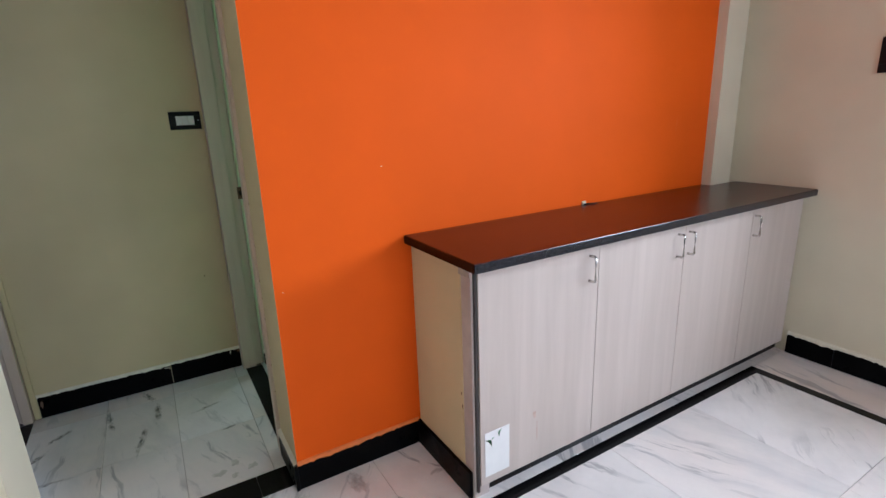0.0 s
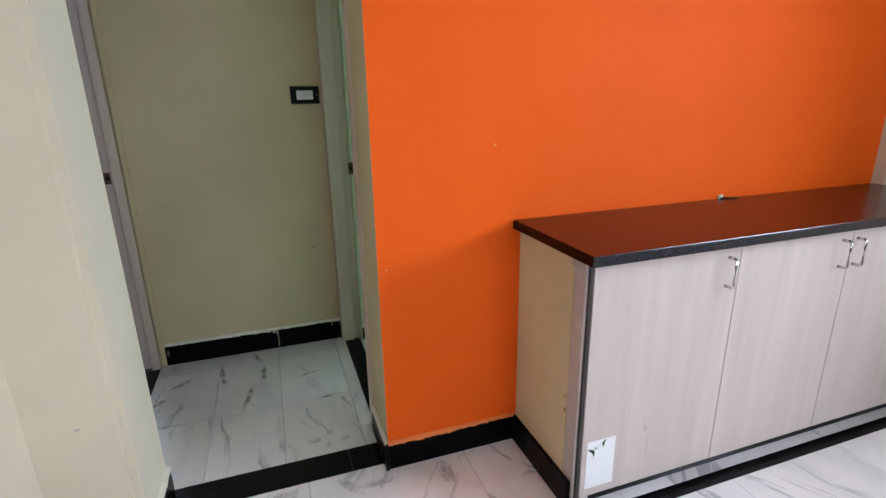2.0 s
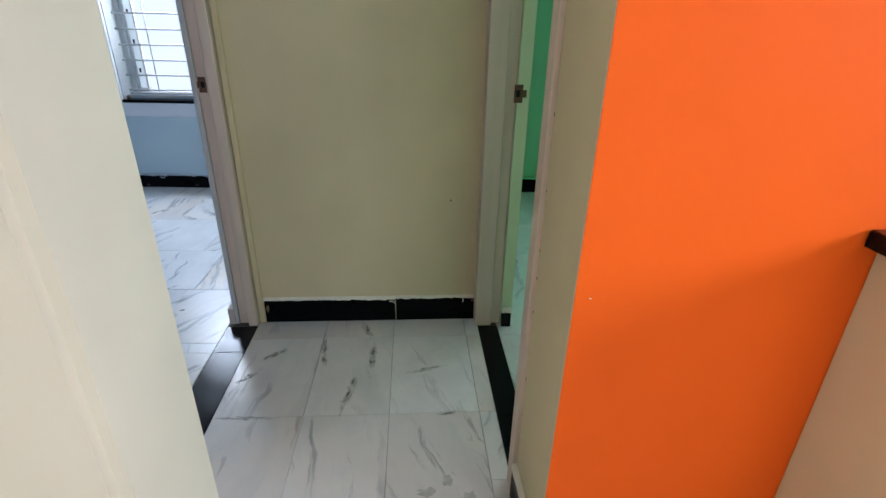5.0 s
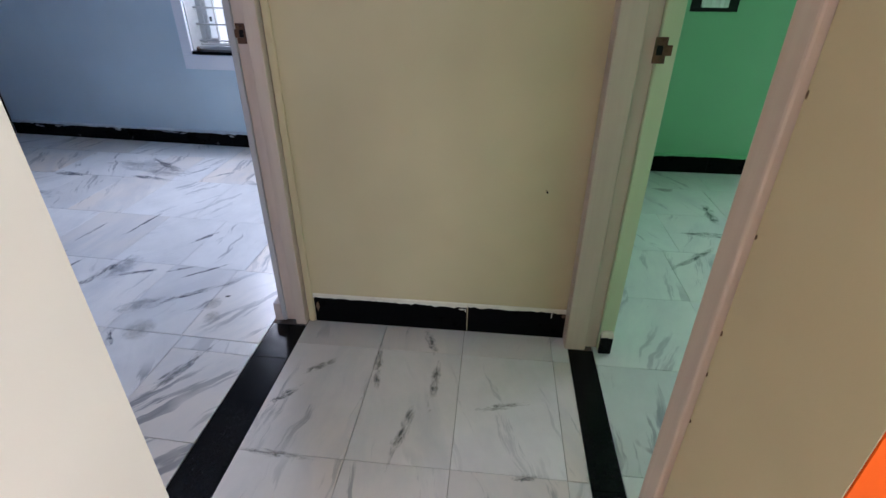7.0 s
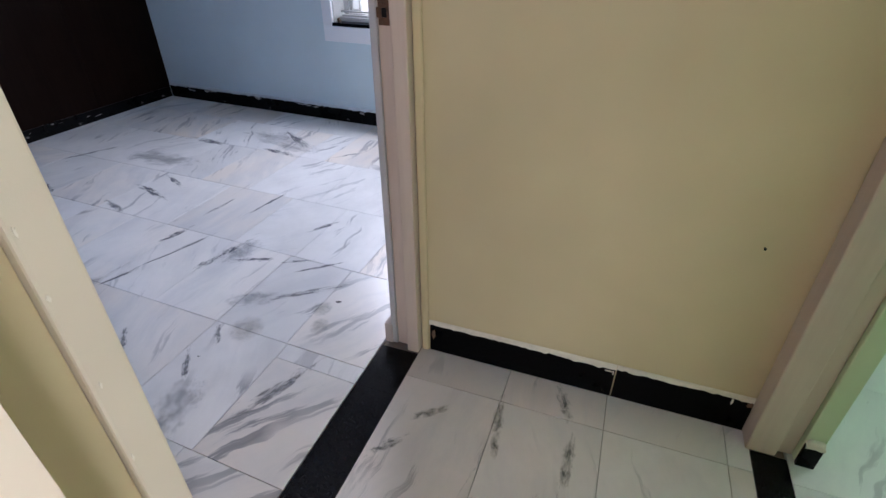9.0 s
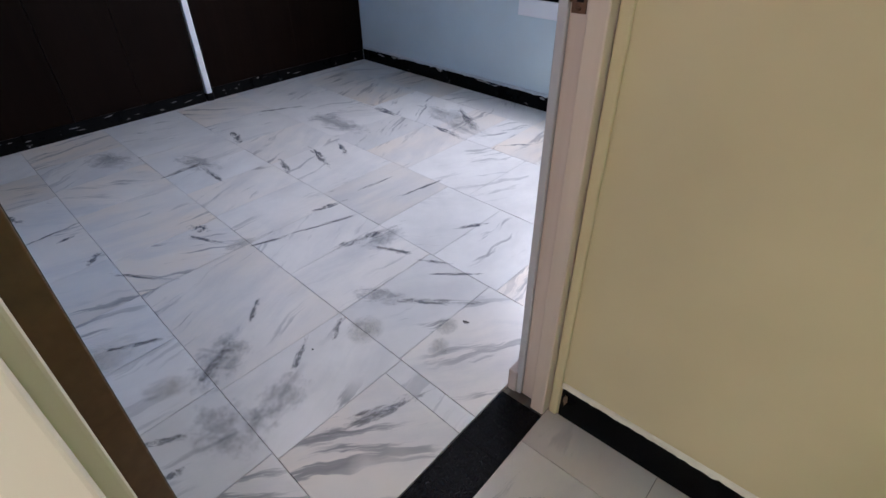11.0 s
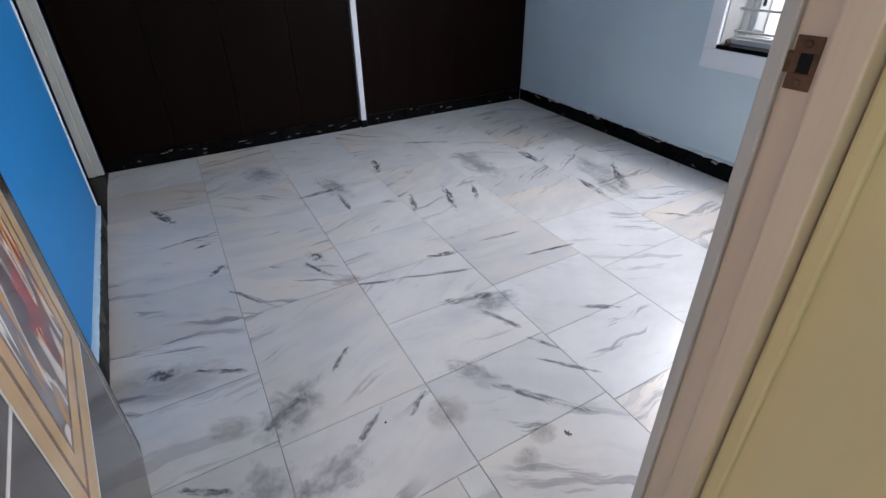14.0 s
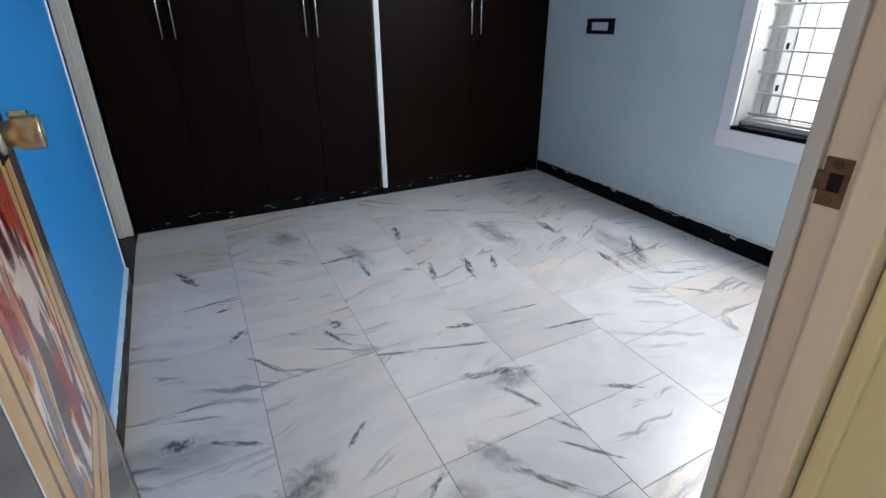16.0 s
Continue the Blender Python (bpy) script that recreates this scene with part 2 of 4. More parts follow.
def vein_in_stone(name, colour, strength, stretch, low, high, detail):
    """A mineral vein or stain: strands that part and thin out towards the rim and the ends."""
    m, n, l, b = shade(name, 0.28, 0, 0.5)
    b.inputs["Base Color"].default_value = (*colour, 1)
    c = coord(n)
    far = n.new("ShaderNodeVectorMath")
    far.operation = "MULTIPLY_ADD"
    l.new(n.new("ShaderNodeObjectInfo").outputs["Random"], far.inputs[0])
    far.inputs[1].default_value = (53.0, 31.0, 17.0)
    l.new(mapped(n, l, c, stretch), far.inputs[2])
    strands = noise_of(n, l, far.outputs[0], 1.0, detail, 0.74, 0.35)
    radius = n.new("ShaderNodeVectorMath")
    radius.operation = "LENGTH"
    l.new(c, radius.inputs[0])
    square = n.new("ShaderNodeMath")
    square.operation = "POWER"
    square.inputs[1].default_value = 2.0
    l.new(radius.outputs["Value"], square.inputs[0])
    thinned = n.new("ShaderNodeMath")
    thinned.operation = "MULTIPLY_ADD"
    thinned.inputs[1].default_value = -0.34
    l.new(square.outputs[0], thinned.inputs[0])
    l.new(strands, thinned.inputs[2])
    cover = ramp_of(n, l, thinned.outputs[0], [(low, 0.0), ((low + high) / 2, 0.45 * strength), (high, strength)])
    rim = ramp_of(n, l, radius.outputs["Value"], [(0.75, 1.0), (0.98, 0.0)])
    l.new(mix_of(n, l, 1.0, cover, rim, "MULTIPLY"), b.inputs["Alpha"])
    return m


M_VEIN = vein_in_stone("blue_grey_vein", (0.12, 0.13, 0.17), 0.62, (3.2, 1.5, 1), 0.375, 0.50, 9)
M_CLOUD = vein_in_stone("soft_grey_vein_cloud", (0.24, 0.26, 0.31), 0.42, (3.2, 2.2, 1), 0.30, 0.56, 9)
M_SOFTVEIN = vein_in_stone("pale_grey_vein", (0.20, 0.205, 0.20), 0.6, (3.2, 1.5, 1), 0.36, 0.54, 9)
M_WARMCLOUD = vein_in_stone("soft_brown_stain", (0.30, 0.26, 0.20), 0.42, (1.6, 1.6, 1), 0.16, 0.62, 7)
M_GREENVEIN = vein_in_stone("soft_green_vein", (0.10, 0.16, 0.145), 0.6, (3.2, 1.6, 1), 0.36, 0.54, 9)


def printed_flowers():
    """Glossy printed sheet: petals and flames of white, orange and red on a dark ground."""
    m, n, l, b = shade("printed_flower_picture", 0.12)
    at = coord(n)
    c = mapped(n, l, at, (1.5, 1.0, 0.55), (0, 0.35, 0))
    petal = noise_of(n, l, c, 7.5, 2, 0.45, 1.2)
    big = noise_of(n, l, c, 5.0, 2, 0.5, 1.6)
    fine = noise_of(n, l, mapped(n, l, at, (6, 1, 1.2)), 9, 4, 0.6)
    warm = ramp_of(n, l, petal, [(0.30, (0.06, 0.02, 0.02)), (0.37, (0.38, 0.025, 0.012)), (0.43, (0.40, 0.03, 0.015)), (0.45, (0.68, 0.30, 0.06)), (0.53, (0.78, 0.46, 0.24)), (0.55, (0.80, 0.68, 0.58)), (0.63, (0.82, 0.78, 0.74)), (0.65, (0.22, 0.19, 0.19)), (0.75, (0.30, 0.27, 0.27))])
    cool = ramp_of(n, l, petal, [(0.36, (0.09, 0.035, 0.03)), (0.44, (0.24, 0.20, 0.19)), (0.47, (0.72, 0.60, 0.50)), (0.55, (0.76, 0.71, 0.67)), (0.57, (0.30, 0.27, 0.26)), (0.70, (0.62, 0.30, 0.08))])
    col = mix_of(n, l, ramp_of(n, l, big, [(0.53, 0.0), (0.56, 1.0)]), warm, cool)
    col = mix_of(n, l, 0.25, col, ramp_of(n, l, fine, [(0.3, 0.25), (0.7, 1.0)]), "MULTIPLY")
    height = n.new("ShaderNodeSeparateXYZ")
    l.new(at, height.inputs[0])
    ground = ramp_of(n, l, height.outputs[2], [(0.78, 0.0), (0.86, 0.85)])
    dark = ramp_of(n, l, big, [(0.50, 1.0), (0.58, 0.15)])
    col = mix_of(n, l, mix_of(n, l, 1.0, ground, dark, "MULTIPLY"), col, (0.36, 0.016, 0.01))
    l.new(col, b.inputs["Base Color"])
    return m


M_PRINT = printed_flowers()
M_GOLD = timber("printed_gold_frame", (0.42, 0.24, 0.09), (0.70, 0.49, 0.25), 0.14, (3, 30, 3), 0.5)
M_GOLD_D = timber("printed_dark_frame_line", (0.16, 0.07, 0.02), (0.30, 0.15, 0.06), 0.14, (3, 30, 3), 0.5)
M_DOORGREY = timber("printed_grey_brown_panel", (0.05, 0.04, 0.036), (0.10, 0.082, 0.075), 0.16, (3, 20, 2), 0.5)
M_DOORLINE = plain("printed_white_line", (0.75, 0.73, 0.70), 0.15)

# ---- mesh helpers ----


def add_box(bm, x0, y0, z0, x1, y1, z1, bevel=0.0):
    """A box between two corners, its edges rounded by bevel."""
    tmp = bmesh.new()
    bmesh.ops.create_cube(tmp, size=1.0, matrix=Matrix.Translation(((x0 + x1) / 2, (y0 + y1) / 2, (z0 + z1) / 2)) @ Matrix.Diagonal((x1 - x0, y1 - y0, z1 - z0, 1)))
    if bevel:
        bmesh.ops.bevel(tmp, geom=tmp.edges[:], offset=bevel, segments=2, profile=0.5, affect="EDGES")
    me = bpy.data.meshes.new("tmp")
    tmp.to_mesh(me)
    tmp.free()
    bm.from_mesh(me)
    bpy.data.meshes.remove(me)
    return bm


def boxes(*list_of, bevel=0.0):
    bm = bmesh.new()
    for b in list_of:
        add_box(bm, *b, bevel=bevel)
    return bm


def add_tube(bm, points, r, sides=10):
    """A round bar along points."""
    rings = []
    pts = [Vector(p) for p in points]
    for i, p in enumerate(pts):
        d = (pts[min(i + 1, len(pts) - 1)] - pts[max(i - 1, 0)]).normalized()
        q = d.to_track_quat("Z", "Y")
        rings.append([bm.verts.new(p + q @ Vector((r * math.cos(2 * math.pi * k / sides), r * math.sin(2 * math.pi * k / sides), 0))) for k in range(sides)])
    for a, b in zip(rings, rings[1:]):
        for k in range(sides):
            f = bm.faces.new((a[k], a[(k + 1) % sides], b[(k + 1) % sides], b[k]))
            f.smooth = True
    bm.faces.new(rings[0][::-1])
    bm.faces.new(rings[-1])
    return bm


def add_lathe(bm, profile, m=Matrix(), sides=28):
    """A turned shape: profile of (radius, height) about local z, laid at m."""
    rings = [[bm.verts.new(m @ Vector((r * math.cos(2 * math.pi * k / sides), r * math.sin(2 * math.pi * k / sides), h))) for k in range(sides)] for r, h in profile]
    for a, b in zip(rings, rings[1:]):
        for k in range(sides):
            f = bm.faces.new((a[k], a[(k + 1) % sides], b[(k + 1) % sides], b[k]))
            f.smooth = True
    bm.faces.new(rings[0][::-1])
    bm.faces.new(rings[-1])
    return bm


def mesh_of(name, bm, mat):
    me = bpy.data.meshes.new(name)
    bmesh.ops.recalc_face_normals(bm, faces=bm.faces[:])
    bm.to_mesh(me)
    bm.free()
    me.materials.append(mat)
    return me


def thing(name, bm, mat, label, category, kind="", group=""):
    return tagged(new(name, mesh_of(name, bm, mat)), label, category, group, kind)


def holder(name, label, category, at=(0, 0, 0), kind="", group=""):
    ob = new(name)
    ob.empty_display_size = 0.1
    ob.location = at
    return tagged(ob, label, category, group, kind)


def part(name, bm, mat, parent, label=""):
    """One mesh under a thing; bm is in the thing's own coordinates."""
    ob = new(name, mesh_of(name, bm, mat))
    ob.parent = parent
    return tagged(ob, label)


def wall(name, mat, label, *list_of):
    return thing(name, boxes(*list_of), mat, label, "wall", "structure")


# ---- the plan ----
TOP = 2.85            # ceiling
YB = 1.188            # back wall of the lobby
XL, XL2 = -0.985, -1.105   # wall with the blue room's door, lobby face and room face
XR2 = 0.10            # wall with the green room's door, room face
YBL = 0.212           # bright blue wall's face
HX0, HX1, HY0 = -1.0, 2.65, -4.2   # hall
WX = -4.15            # wardrobe fronts
DH = 2.06             # door openings

# floors lie under the slabs; ground reaches out below
thing("ground", boxes((-60, -60, -0.4, 60, 60, -0.25)), M_OUTER, "pale dusty ground around the building", "ground", "structure")
floor = thing("floor", boxes((-5.2, -4.6, -0.25, 4.0, 4.1, -0.0115)), M_GROUT, "marble slab floor with fine grey joints", "floor", "structure")
thing("ceiling", boxes((-5.2, -4.6, TOP, 4.0, 4.1, TOP + 0.15)), M_CEIL, "plain white painted ceiling", "ceiling", "structure")

# bright overcast sky seen through the blue room's window
glow = bpy.data.materials.new("overcast_sky_glow")
glow.use_nodes = True
gb = glow.node_tree.nodes["Principled BSDF"]
gb.inputs["Base Color"].default_value = (0, 0, 0, 1)
gb.inputs["Emission Color"].default_value = (0.97, 0.98, 1.0, 1)
gb.inputs["Emission Strength"].default_value = 1.7
thing("backdrop", boxes((-8.5, 6.0, -0.25, 2.5, 6.02, 6.5)), glow, "plain bright overcast sky outside the window", "sky", "structure")

# hall walls
wall("wall_orange", M_ORANGE, "bright orange painted accent wall behind the low cabinet", (0.0013, 0.0, 0, 2.405, 0.13, TOP))
wall("wall_jamb_side", M_CREAM, "cream painted wall end beside the lobby opening", (-0.0, 0.002, 0, 0.0011, 0.1305, TOP), (0.0, 0.1305, 0, XR2, 0.2495, TOP))
wall("wall_column", M_PALE, "cream painted column at the end of the orange wall", (2.405, -0.055, 0, 2.55, 0.13, TOP), (2.55, -0.02, 0, HX1 + 0.15, 0.13, TOP))
wall("wall_hall_east", M_PALE, "cream painted hall wall with a window", (HX1, -0.02, 0, HX1 + 0.15, -1.35, TOP), (HX1, -1.35, 0, HX1 + 0.15, -2.35, 1.25), (HX1, -1.35, 2.2, HX1 + 0.15, -2.35, TOP), (HX1, -2.35, 0, HX1 + 0.15, HY0, TOP))
wall("wall_hall_south", M_PALE, "cream painted hall wall with a wide doorway", (HX0 - 0.13, HY0 - 0.15, 0, 0.2, HY0, TOP), (2.0, HY0 - 0.15, 0, HX1 + 0.15, HY0, TOP), (0.2, HY0 - 0.15, 2.2, 2.0, HY0, TOP))
wall("wall_hall_west", M_PALE, "cream painted hall wall", (HX0 - 0.13, HY0, 0, HX0, -0.14, TOP))
pier = boxes((HX0 - 0.105, -0.14, 0, -0.77, 0.14, TOP))
bmesh.ops.bevel(pier, geom=[e for e in pier.edges if all(abs(v.co.x + 0.77) < 0.01 and v.co.y < 0 for v in e.verts)], offset=0.022, segments=4, affect="EDGES")
thing("wall_pier", pier, M_PALE, "cream painted pier at the lobby opening", "wall", "structure")

# lobby walls
wall("wall_lobby_back", M_CREAM, "cream painted end wall of the lobby", (-0.970, YB, 0, XR2, YB + 0.13, TOP))
wall("wall_lobby_west", M_CREAM, "cream painted lobby wall over the blue room's door", (XL2 + 0.01, 0.14, 0, XL, 0.2695, TOP), (XL2 + 0.01, 0.2695, DH + 0.06, XL, YB, TOP))
wall("wall_lobby_east", M_CREAM, "cream painted lobby wall over the green room's door", (0.0, 0.2495, DH + 0.06, XR2 - 0.01, YB, TOP))
wall("lobby_lintel", M_PALE, "cream painted beam over the lobby opening", (-0.77, 0.003, 2.66, 0.0, 0.13, TOP))

# blue room walls
wall("wall_blue_east", M_BLUE, "pale blue room wall beside the door", (XL2, YB + 0.13, 0, XL2 + 0.13, 3.3, TOP), (XL2, 1.24, 0, -0.9715, YB + 0.13, TOP), (XL2, YBL, DH + 0.06, XL2 + 0.01, YB, TOP), (XL2, YBL, 0, XL2 + 0.01, 0.285, TOP))
wall("wall_blue_accent", M_BLUE2, "bright blue painted wall behind the open door", (-3.40, 0.06, 0, XL2, YBL, TOP), (-4.9, 0.06, DH, -3.40, YBL, TOP), (-4.9, 0.06, 0, -4.16, YBL, DH))
wall("wall_bath_back", M_CREAM, "plain wall closing the dark side room", (-4.9, -0.85, 0, HX0 - 0.13, -0.75, TOP), (-4.9, -0.75, 0, -4.8, 0.06, TOP))
wall("wall_blue_west", M_BLUE, "pale blue wall behind the wardrobe", (-5.0, -0.02, 0, -4.88, 3.5, TOP))
SLANT = math.atan2(-0.06, 1.0)


def on_window_wall(u, v, z):
    """u along the window wall from the wardrobe corner, v out of the room."""
    return Vector((-4.15 + u * math.cos(SLANT) - v * math.sin(SLANT), 3.31 + u * math.sin(SLANT) + v * math.cos(SLANT), z))


WM = Matrix.Translation((-4.15, 3.31, 0)) @ Matrix.Rotation(SLANT, 4, "Z")
WU0, WU1, WZ0, WZ1 = 1.73, 2.75, 0.672, 1.95
ob = wall("wall_window", M_BLUE, "pale blue painted wall with a grilled window", (-0.72, 0, 0, WU0, 0.2, TOP), (WU1, 0, 0, 3.4, 0.2, TOP), (WU0, 0, 0, WU1, 0.2, WZ0), (WU0, 0, WZ1, WU1, 0.2, TOP))
ob.matrix_world = WM

# green room walls
# the opening at 2.05 to 3.25 is invented to let the added lamp in
wall("wall_green_north", M_GREEN, "green painted wall with an added, unseen window opening", (XR2, 3.04, 0, 2.05, 3.17, TOP), (3.25, 3.04, 0, 3.4, 3.17, TOP), (2.05, 3.04, 0, 3.25, 3.17, 0.9), (2.05, 3.04, 2.1, 3.25, 3.17, TOP))
wall("wall_green_west", M_GREEN, "green painted wall beside the door", (XR2 + 0.0005, YB - 0.001, 0, XR2 + 0.06, YB + 0.13, TOP), (XR2 - 0.13, YB + 0.13, 0, XR2, 3.04, TOP))
wall("wall_green_south", M_GREEN, "green painted wall backing the hall", (XR2, 0.13, 0, 3.4, 0.29, TOP))
wall("wall_green_east", M_GREEN, "green painted side wall", (3.4, 0.13, 0, 3.52, 3.17, TOP))

# ---- skirting, in lengths of black stone ----


def skirting(name, a, b, label, mat, h=0.112, thick=0.014, length=0.62, bead=M_FILL, seed=1):
    """Skirting stones from a to b; the room lies to the left of that line."""
    rnd = random.Random(seed)
    a, b = Vector((*a, 0)), Vector((*b, 0))
    d = b - a
    run = d.length
    d.normalize()
    side = Vector((-d.y, d.x, 0))
    root = holder(name, label, "baseboard", a, "structure")
    root.rotation_euler = (0, 0, math.atan2(d.y, d.x))
    s = 0.0
    while s < run - 0.01:
        e = min(run, s + length * rnd.uniform(0.85, 1.15))
        if run - e < 0.12:
            e = run
        bm = bmesh.new()
        add_box(bm, s + 0.001, 0.0, 0.0, e - 0.001, thick + rnd.uniform(-0.001, 0.001), h + rnd.uniform(-0.002, 0.003), bevel=0.0015)
        part("skirting_stone", bm, mat, root)
        s = e
    # uneven line of wall paint run over the top edge
    n = max(4, int(run / 0.012))
    bm = bmesh.new()
    rows = []
    for i in range(n + 1):
        x = run * i / n
        low = h - 0.003 - 0.008 * max(0, noise.noise(Vector((x * 9, seed * 7.1, 0))) + 0.25) - 0.016 * max(0, noise.noise(Vector((x * 31, seed * 3.3, 2))) - 0.1) - 0.006 * noise.noise(Vector((x * 70, seed, 4)))
        rows.append([bm.verts.new((x, y, z)) for y, z in ((0.0005, h + 0.010), (0.006, h + 0.007), (thick + 0.0022, h + 0.0042), (thick + 0.0024, low))])
    for p, q in zip(rows, rows[1:]):
        for k in range(3):
            bm.faces.new((p[k], q[k], q[k + 1], p[k + 1])).smooth = True
    part("paint_bead", bm, bead, root, "uneven bead of wall paint along the top")
    return root


for name, x0, x1, k in (("baseboard_lobby", -0.005, -0.365, 3), ("baseboard_lobby_end", -0.366, -0.945, 4)):
    skirting(name, (x0, YB), (x1, YB), "black stone skirting with ragged paint line in the lobby", M_SKIRT, 0.116, 0.004, 2.0, M_FILL, k)
skirting("baseboard_orange", (0.525, 0.0), (0.0, 0.0), "black stone skirting under the orange wall", M_SKIRT, 0.112, 0.006, 0.7, plain("orange_paint_run", (0.8, 0.2, 0.03), 0.5), 5)
skirting("baseboard_jamb", (0.0, -0.014), (0.0, 0.249), "dusty black stone skirting on the opening's side", M_SKIRT_WORN, 0.115, 0.012, 0.3, M_FILL, 8)
skirting("baseboard_pier", (-0.77, 0.14), (-0.77, -0.14), "black stone skirting on the pier", M_SKIRT, 0.115, 0.014, 0.4, M_FILL, 9)
skirting("baseboard_pier_front", (-0.77, -0.14), (HX0, -0.14), "black stone skirting on the pier front", M_SKIRT, 0.115, 0.014, 0.4, M_FILL, 10)
skirting("baseboard_hall_west", (HX0, -0.16), (HX0, HY0), "black stone skirting along the hall wall", M_SKIRT, 0.115, 0.014, 0.6, M_FILL, 11)
skirting("baseboard_hall_east", (HX1, HY0), (HX1, -0.455), "black stone skirting along the cream wall", M_SKIRT, 0.115, 0.016, 0.6, M_FILL, 12)
wa, wb = on_window_wall(3.1, 0, 0), on_window_wall(0, 0, 0)
skirting("baseboard_window", (wa.x, wa.y), (wb.x, wb.y), "black stone skirting with paint smears under the window", M_SKIRT_WORN, 0.10, 0.014, 0.6, plain("pale_blue_paint_run", (0.6, 0.66, 0.68), 0.6), 14)
skirting("baseboard_accent", (-3.40, YBL), (XL2 - 0.01, YBL), "black stone skirting under the blue wall", M_SKIRT, 0.10, 0.014, 0.6, plain("blue_paint_run", (0.45, 0.63, 0.78), 0.6), 15)
skirting("baseboard_green", (3.4, 3.04), (XR2, 3.04), "black stone skirting under the green wall", M_SKIRT, 0.115, 0.014, 0.6, plain("green_paint_run", (0.2, 0.5, 0.25), 0.6), 16)
skirting("baseboard_green_stub", (0.148, 1.125), (0.104, 1.125), "short chipped piece of black skirting by the frame", M_SKIRT_WORN, 0.075, 0.012, 0.3, M_FILL, 17)

# ---- thresholds and floor strips of black granite ----


def strip(name, x0, y0, x1, y1, cuts, label, top=0.002):
    """A run of black floor stone, cut across into lengths."""
    root = holder(name, label, "threshold", ((x0 + x1) / 2, (y0 + y1) / 2, 0), "structure")
    w, h = x1 - x0, y1 - y0
    along = [0.0] + list(cuts) + [1.0]
    for a, b in zip(along, along[1:]):
        if w > h:
            bm = boxes((-w / 2 + a * w + 0.001, -h / 2, -0.0113, -w / 2 + b * w - 0.001, h / 2, top), bevel=0.0012)
        else:
            bm = boxes((-w / 2, -h / 2 + a * h + 0.001, -0.0113, w / 2, -h / 2 + b * h - 0.001, top), bevel=0.0012)
        part("stone_length", bm, M_GRANITE, root)
    return root


strip("threshold_lobby", -0.768, 0.035, -0.001, 0.165, (0.83,), "black granite strip across the lobby opening")
strip("threshold_blue_room", -1.103, 0.30, -0.974, 1.149, (0.78,), "black granite threshold at the blue room door")
strip("threshold_green_room", 0.002, 0.304, 0.088, 1.122, (0.32,), "black granite threshold at the green room door")
strip("threshold_bath", -4.15, 0.06, -3.40, 0.226, (), "black granite threshold at the side door")
strip("floor_inlay_long", -0.70, -0.492, 2.325, -0.442, (0.18, 0.38, 0.53, 0.68, 0.84), "narrow black granite inlay along the cabinet")
strip("floor_inlay_side", 2.275, -3.6, 2.325, -0.4925, (0.2, 0.4, 0.62, 0.8), "narrow black granite inlay border")

# ---- door frames ----


def jamb_profile(x_face, x_stop, x_room, y_wall, y_inner, step, z1):
    """Two stepped uprights in one: the body and the thinner rebated part towards the room."""
    a, b = sorted((y_wall, y_inner))
    c, d = sorted((y_wall, y_inner - step))
    e, f = sorted((x_face, x_stop))
    g, h = sorted((x_stop, x_room))
    return boxes((e, a, 0.003, f, b, z1), (g, c, 0.003, h, d, z1), bevel=0.004)


def door_frame(name, label, x_face, x_stop, x_room, y_near0, y_near1, y_far0, y_far1, step=0.014, near_paint=M_FRAME, near_step=None):
    root = holder(name, label, "door frame", ((x_face + x_room) / 2, (y_near0 + y_far1) / 2, 0), "structure")
    off = Matrix.Translation(-root.location)
    for nm, yw, yi, st, coat in (("jamb", y_near0, y_near1, step if near_step is None else near_step, near_paint), ("jamb", y_far1, y_far0, -step, M_FRAME)):
        bm = jamb_profile(x_face, x_stop, x_room, yw, yi, st, DH)
        bmesh.ops.transform(bm, matrix=off, verts=bm.verts[:])
        part(nm, bm, coat, root)
    e, f = sorted((x_face, x_stop))
    g, h = sorted((x_stop, x_room))
    bm = boxes((e, y_near0, DH + 0.001, f, y_far1, DH + 0.058), (g, y_near0, DH + 0.015, h, y_far1, DH + 0.058), bevel=0.004)
    bmesh.ops.transform(bm, matrix=off, verts=bm.verts[:])
    part("head", bm, M_FRAME, root)
    return root


frame_blue = door_frame("door_frame_blue", "pinkish primed wooden door frame of the blue room", -0.972, -1.012, -1.056, 0.271, 0.322, 1.150, 1.238, 0.026, M_PALE, -0.018)
part("outer_stop", boxes((-1.076 + 1.014, 1.1785 - 0.7625, 0.003, -1.0565 + 1.014, 1.2385 - 0.7625, DH), bevel=0.003), paint("grey_outer_edge", (0.50, 0.50, 0.50), 0.5), frame_blue, "grey outer edge of the frame")
frame_green = door_frame("door_frame_green", "pinkish primed wooden door frame of the green room", -0.012, 0.060, 0.102, 0.251, 0.302, 1.120, 1.1865, 0.02)
# cream filler strip between the blue room's frame and the end wall
thing("trim_filler", boxes((-0.9695, 1.174, 0.003, -0.945, 1.187, DH + 0.05), bevel=0.005), M_CREAM, "cream painted plaster fillet beside the door frame", "trim", "structure")
# wider reveal on the green room's side
# pale cream plaster; the green walls' bounce light is mixed into its colour
thing("trim_reveal", boxes((0.1025, 1.126, 0.003, 0.15, 1.1855, 2.2), bevel=0.003), paint("cream_reveal_green_bounce", (0.58, 0.68, 0.44)), "pale cream door reveal tinted with green bounce light", "trim", "structure")


